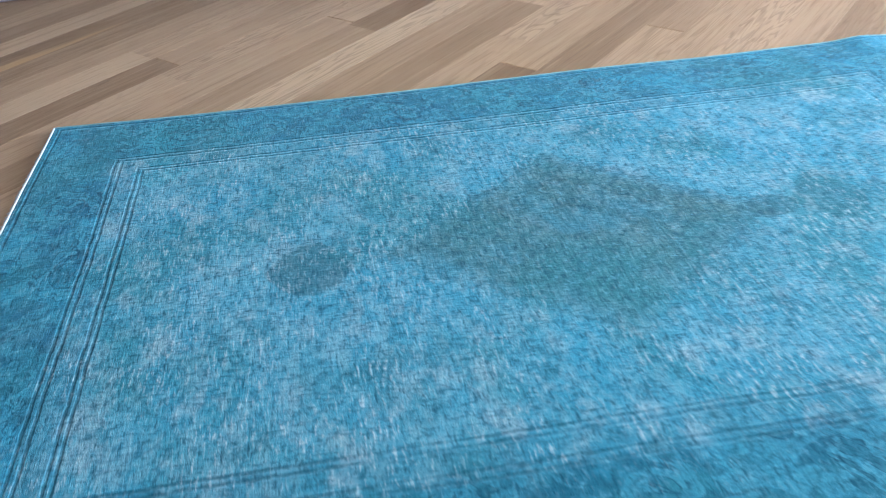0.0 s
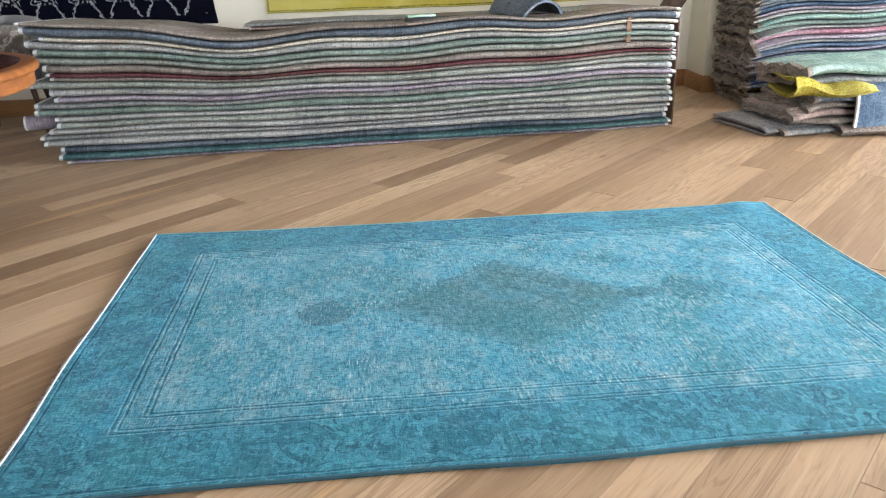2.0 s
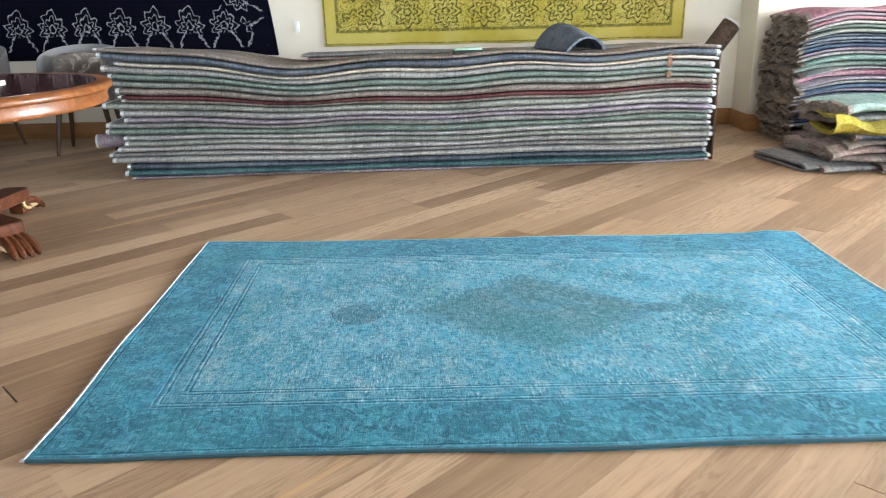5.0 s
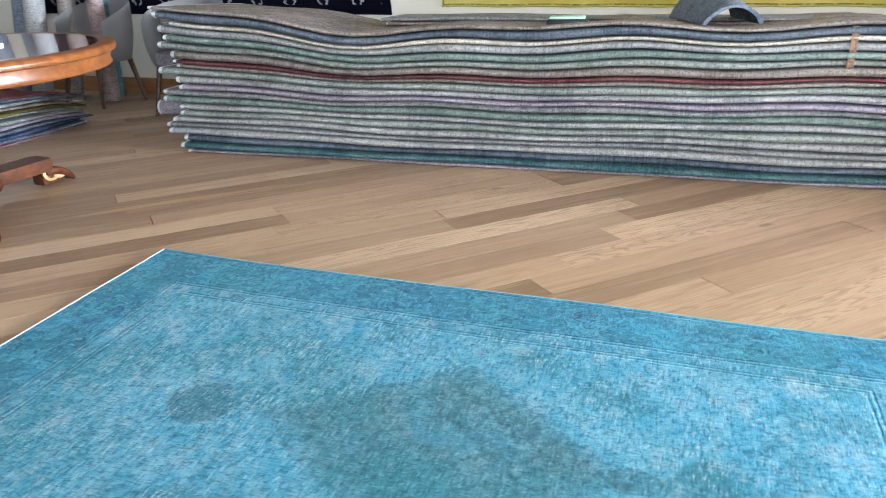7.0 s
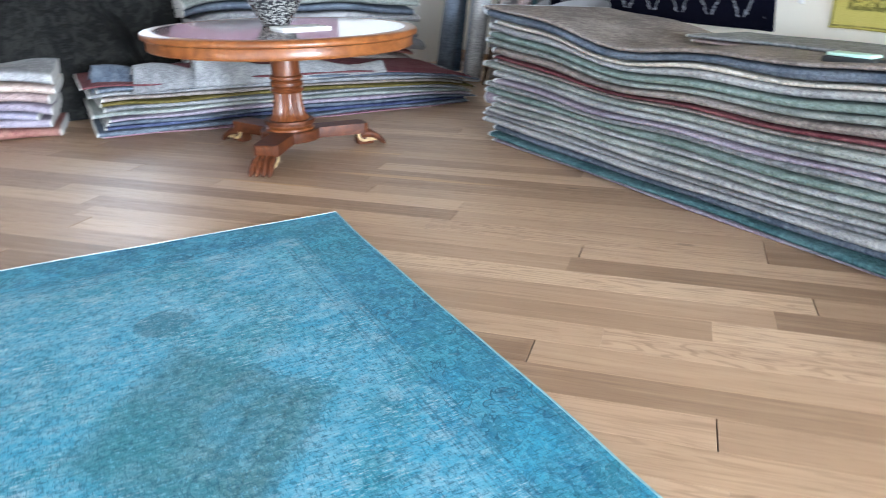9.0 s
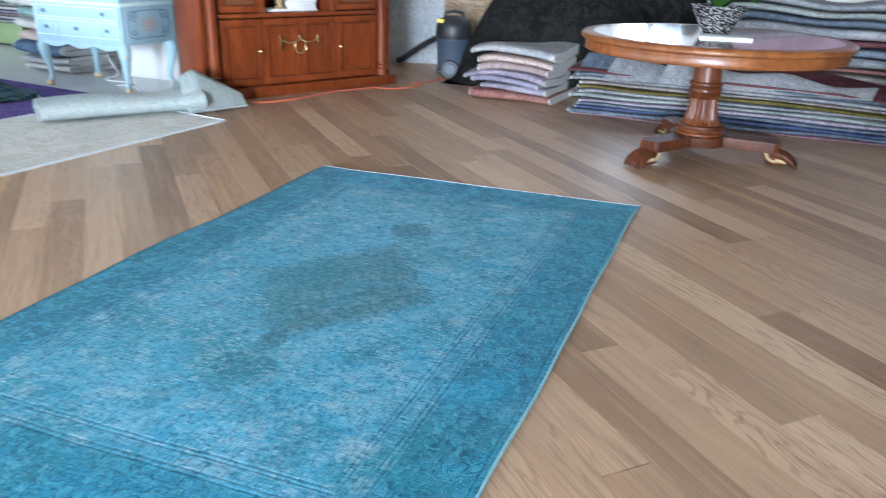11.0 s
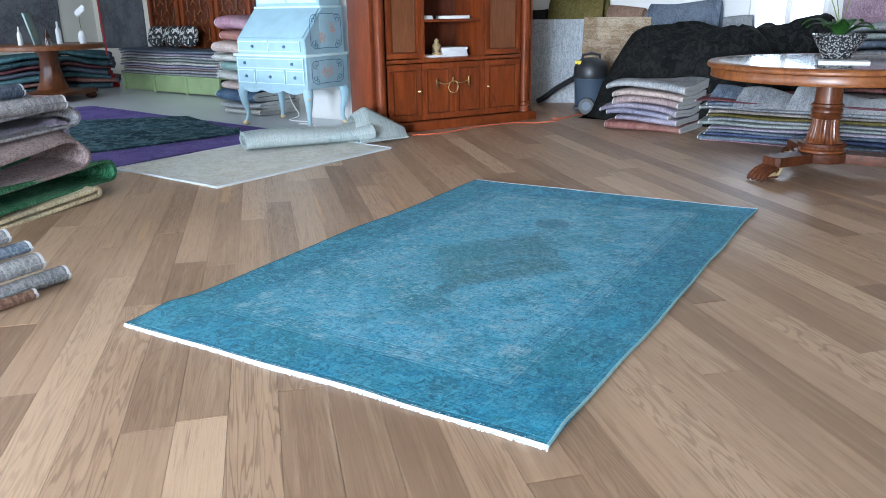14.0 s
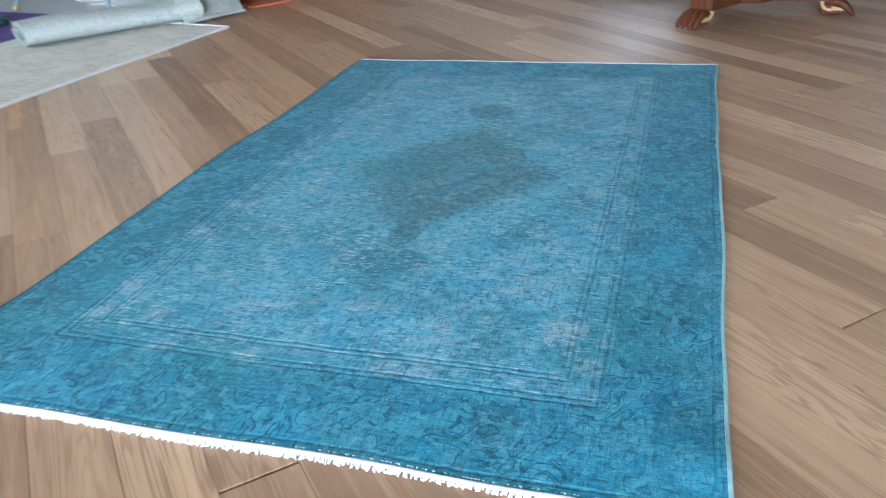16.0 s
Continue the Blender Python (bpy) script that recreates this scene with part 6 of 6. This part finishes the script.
side_table()
for x, y, h, r, mt, w in ((-3.0, -8.5, 0.30, 0.035, "white_plastic", "white pump bottle"), (-2.6, -8.75, 0.24, 0.03, "white_plastic", "white spray bottle"), (-2.72, -8.3, 0.2, 0.04, "glass", "clear glass jar")):
    thing("bottle", lathe([(r, 0), (r * 1.05, 0.01), (r, h * 0.6), (r * 0.4, h * 0.75), (r * 0.4, h * 0.95), (r * 0.25, h)], 16), M[mt], f"{w} standing on the back room table", "bottle", m=pose(x, y, 0.766))
thing("photo_frame", box(-0.12, 0.12, -0.012, 0.012, 0, 0.42, 0.004), M["screen"], "dark framed picture standing on the back room table", "picture frame", m=pose(-2.75, -8.6, 0.766, 12, 0, 40))
orch = base("orchid", "white orchid in a small vase on the back room table", "plant", pose(-3.25, -8.35, 0.766))
part("vase", lathe([(0.04, 0), (0.055, 0.05), (0.05, 0.12), (0.03, 0.16), (0.035, 0.17)], 18), M["paper"], orch)
stem = part("stem", tube([(0, 0, 0.15), (0.02, 0.02, 0.3), (0.05, 0.08, 0.42), (0.05, 0.16, 0.46)], 0.005, 6), M["stem"], orch)
for k in range(4):
    bm = bmesh.new()
    bmesh.ops.create_icosphere(bm, subdivisions=2, radius=0.05)
    bm.transform(Matrix.Translation((0.05, 0.04 + 0.045 * k, 0.40 + 0.02 * k)) @ Matrix.Diagonal((0.4, 1, 0.9, 1)))
    part("flower", bm, M["petal"], stem, "white orchid flower")
for x, y, ln, dep, sd in ((-2.3, -10.6, 1.6, 0.9, 71), (-3.75, -10.0, 0.8, 0.8, 72)):
    rug_pile([(w, t, T[c]) for w, t, c in (("petrol", 0.09, "petrol"), ("red", 0.07, "redbrown"), ("teal", 0.09, "teal"), ("slate", 0.08, "slate"), ("red", 0.06, "wine"), ("petrol", 0.09, "petrol"), ("teal", 0.08, "teal"))], 0.0, ln, dep, pose(x, y, 0, 0, 0, 143), "folded rugs in the back room", lambda t: 1.0, sd, 0.08, 0.05, "piled in the back room", T["slate"], 0.03)
hung_rug("wall_rug", -11.55, -10.25, 0.55, 2.5, pose(-5.699, 0, 0, 90, 0, 90), textile("smoke_wall_rug", (0.09, 0.09, 0.10), (0.15, 0.15, 0.16), worn=0.4), "smoke grey worn rug hung on the back wall", 0.0, 8.0)
hung_rug("wall_rug", -5.0, -2.4, 0.6, 2.5, pose(0, -11.69, 0, 90, 0, 180) @ Matrix.Diagonal((-1, 1, 1, 1)), textile("charcoal_wall_rug", (0.10, 0.10, 0.11), (0.17, 0.17, 0.18), worn=0.4), "charcoal grey worn rug hung on the back wall", 0.0, 7.0)
bro = base("broom", "broom with red handle leaning by the back room wall", "broom", pose(-4.55, -9.75, 0, -4, 5, 0))
part("handle", tube([(0, 0, 0.2), (0, 0, 1.4)], 0.014, 8), M["red"], bro)
part("bristles", lathe([(0.10, 0.0), (0.12, 0.02), (0.05, 0.2), (0.02, 0.24)], 14), M["red"], bro)
# column of rolled and folded rugs behind the desk
PINK = [("white", 0.09, "ivory"), ("white", 0.08, "silver"), ("denim", 0.13, "denim"), ("rose", 0.10, "peach"), ("ivory", 0.10, "ivory"), ("mint", 0.10, "mint"), ("white", 0.08, "ivory"), ("peach", 0.12, "peach"), ("wine", 0.11, "redbrown"), ("pink", 0.14, "pink")]
rug_pile([(w, t, T[c]) for w, t, c in PINK], 0.0, 0.62, 0.6, pose(-3.05, -5.42, 0, 0, 0, 86), "folded rugs in a column", lambda t: 1.0, 81, 0.08, 0.06, "in a tall column beside the desk")
cab_pts = [(-3.2 + 0.5 * q / 20 + 0.05 * math.sin(q), -4.5 + 0.1 * math.sin(q * 0.7) + 0.04 * q, 0.006 + 0.25 * max(0, (6 - q) / 6) ** 2) for q in range(21)]
thing("power_cable", tube(cab_pts, 0.005, 6), M["white_plastic"], "white cable trailing on the floor under the desk", "cable")

# ---- oak planks of the floor, laid at an angle ----
ANGLE, PLANK_W, FIRST = radians(46), 0.151, -0.998
CLIP = (-6.5, 12.3, -3.5, 4.3)


def clip_poly(pts, bounds):
    for axis, limit, keep in ((0, bounds[0], 1), (0, bounds[1], -1), (1, bounds[2], 1), (1, bounds[3], -1)):
        out = []
        for i, p in enumerate(pts):
            q = pts[(i + 1) % len(pts)]
            a, b = (p[axis] - limit) * keep, (q[axis] - limit) * keep
            if a >= 0:
                out.append(p)
            if a * b < 0:
                f = a / (a - b)
                out.append((p[0] + (q[0] - p[0]) * f, p[1] + (q[1] - p[1]) * f))
        pts = out
        if not pts:
            break
    return pts


def plank_mesh(poly, uv_of, bm, uvs):
    """A plank of 12 mm with a small bevelled edge."""
    n = len(poly)
    cx, cy = sum(p[0] for p in poly) / n, sum(p[1] for p in poly) / n

    def ins(p, d):
        v = Vector((cx - p[0], cy - p[1]))
        return (p[0] + v.x / max(v.length, 1e-6) * d, p[1] + v.y / max(v.length, 1e-6) * d)

    low = [bm.verts.new((*p, -0.0125)) for p in poly]
    mid = [bm.verts.new((*p, -0.0012)) for p in poly]
    top = [bm.verts.new((*ins(p, 0.0010), 0.0)) for p in poly]
    faces = [bm.faces.new(top)]
    for i in range(n):
        j = (i + 1) % n
        faces.append(bm.faces.new((low[i], low[j], mid[j], mid[i])))
        faces.append(bm.faces.new((mid[i], mid[j], top[j], top[i])))
    for f in faces:
        for lp in f.loops:
            lp[uvs].uv = uv_of(lp.vert.co.x, lp.vert.co.y)


rng = random.Random(77)
ca, sa = math.cos(ANGLE), math.sin(ANGLE)
# joints of the planks that stand out: row, place along the row, look
KNOWN = {17: [(0.09, "light")], 15: [(0.80, "dark")], 11: [(1.0, "light")], 13: [(1.558, "dark")], -4: [(1.234, "piece")], -1: [(1.10, "dark")], 0: [(0.35, "piece")], 1: [(-0.82, "piece")],
         6: [(0.55, "piece")], -7: [(0.9, "dark")], -2: [(-1.05, "figured"), (0.62, "figured")], -5: [(0.2, "figured")]}
pieces = []
row = -75
while row < 60:
    c0 = FIRST + row * PLANK_W
    cuts = [-12.0 + rng.uniform(0, 1.5)]
    while cuts[-1] < 12:
        cuts.append(cuts[-1] + rng.choice((1.2, 1.5, 1.8, 2.1)) + rng.uniform(-0.1, 0.1))
    looks = dict(KNOWN.get(row, ()))
    for mark in looks:
        cuts = sorted([c for c in cuts if abs(c - mark) > 0.75] + [mark])
    for s0, s1 in zip(cuts, cuts[1:]):
        g = 0.0005
        local = [(s0 + g, c0 + g), (s1 - g, c0 + g), (s1 - g, c0 + PLANK_W - g), (s0 + g, c0 + PLANK_W - g)]
        poly = [(s * ca - c * sa, s * sa + c * ca) for s, c in local]
        if max(p[0] for p in poly) < CLIP[0] or min(p[0] for p in poly) > CLIP[1] or max(p[1] for p in poly) < CLIP[2] or min(p[1] for p in poly) > CLIP[3]:
            continue
        cut = clip_poly(poly, CLIP)
        if len(cut) < 3:
            continue
        mx, my = sum(p[0] for p in poly) / 4, sum(p[1] for p in poly) / 4
        pieces.append((abs(mx - 0.3) * 0.8 + abs(my - 0.4), s0, s1, c0, cut, len(cut) == 4 and cut == poly, looks.get(s0, "piece")))
    row += 1
pieces.sort(key=lambda p: p[0])
shared = {}
rest = bmesh.new()
rest_uv = rest.loops.layers.uv.new("UVMap")
for k, (_, s0, s1, c0, cut, whole, tone) in enumerate(pieces):
    if k < 300:
        ln = (round(s1 - s0, 2), tone)
        x, y = s0 * ca - c0 * sa, s0 * sa + c0 * ca
        if whole and ln in shared:
            me = shared[ln]
        else:
            bm = bmesh.new()
            uvs = bm.loops.layers.uv.new("UVMap")
            loc = [((p[0] - x) * ca + (p[1] - y) * sa, -(p[0] - x) * sa + (p[1] - y) * ca) for p in cut]
            if whole:
                g = 0.0005
                loc = [(g, g), (ln[0] - g, g), (ln[0] - g, PLANK_W - g), (g, PLANK_W - g)]
            plank_mesh(loc, lambda a, b: (a, b), bm, uvs)
            me = finish("plank", bm, M["oak_" + tone], 0)
            if whole:
                shared[ln] = me
        ob = new("plank", me)
        ob.parent = floor
        ob.matrix_world = pose(x, y, 0, 0, 0, math.degrees(ANGLE))
    else:
        plank_mesh(cut, lambda a, b: (a * ca + b * sa, -a * sa + b * ca), rest, rest_uv)
far = new("plank_rest", finish("plank_rest", rest, M["oak_rest"], 0))
far.parent = floor
tagged(far, kind="stuff")
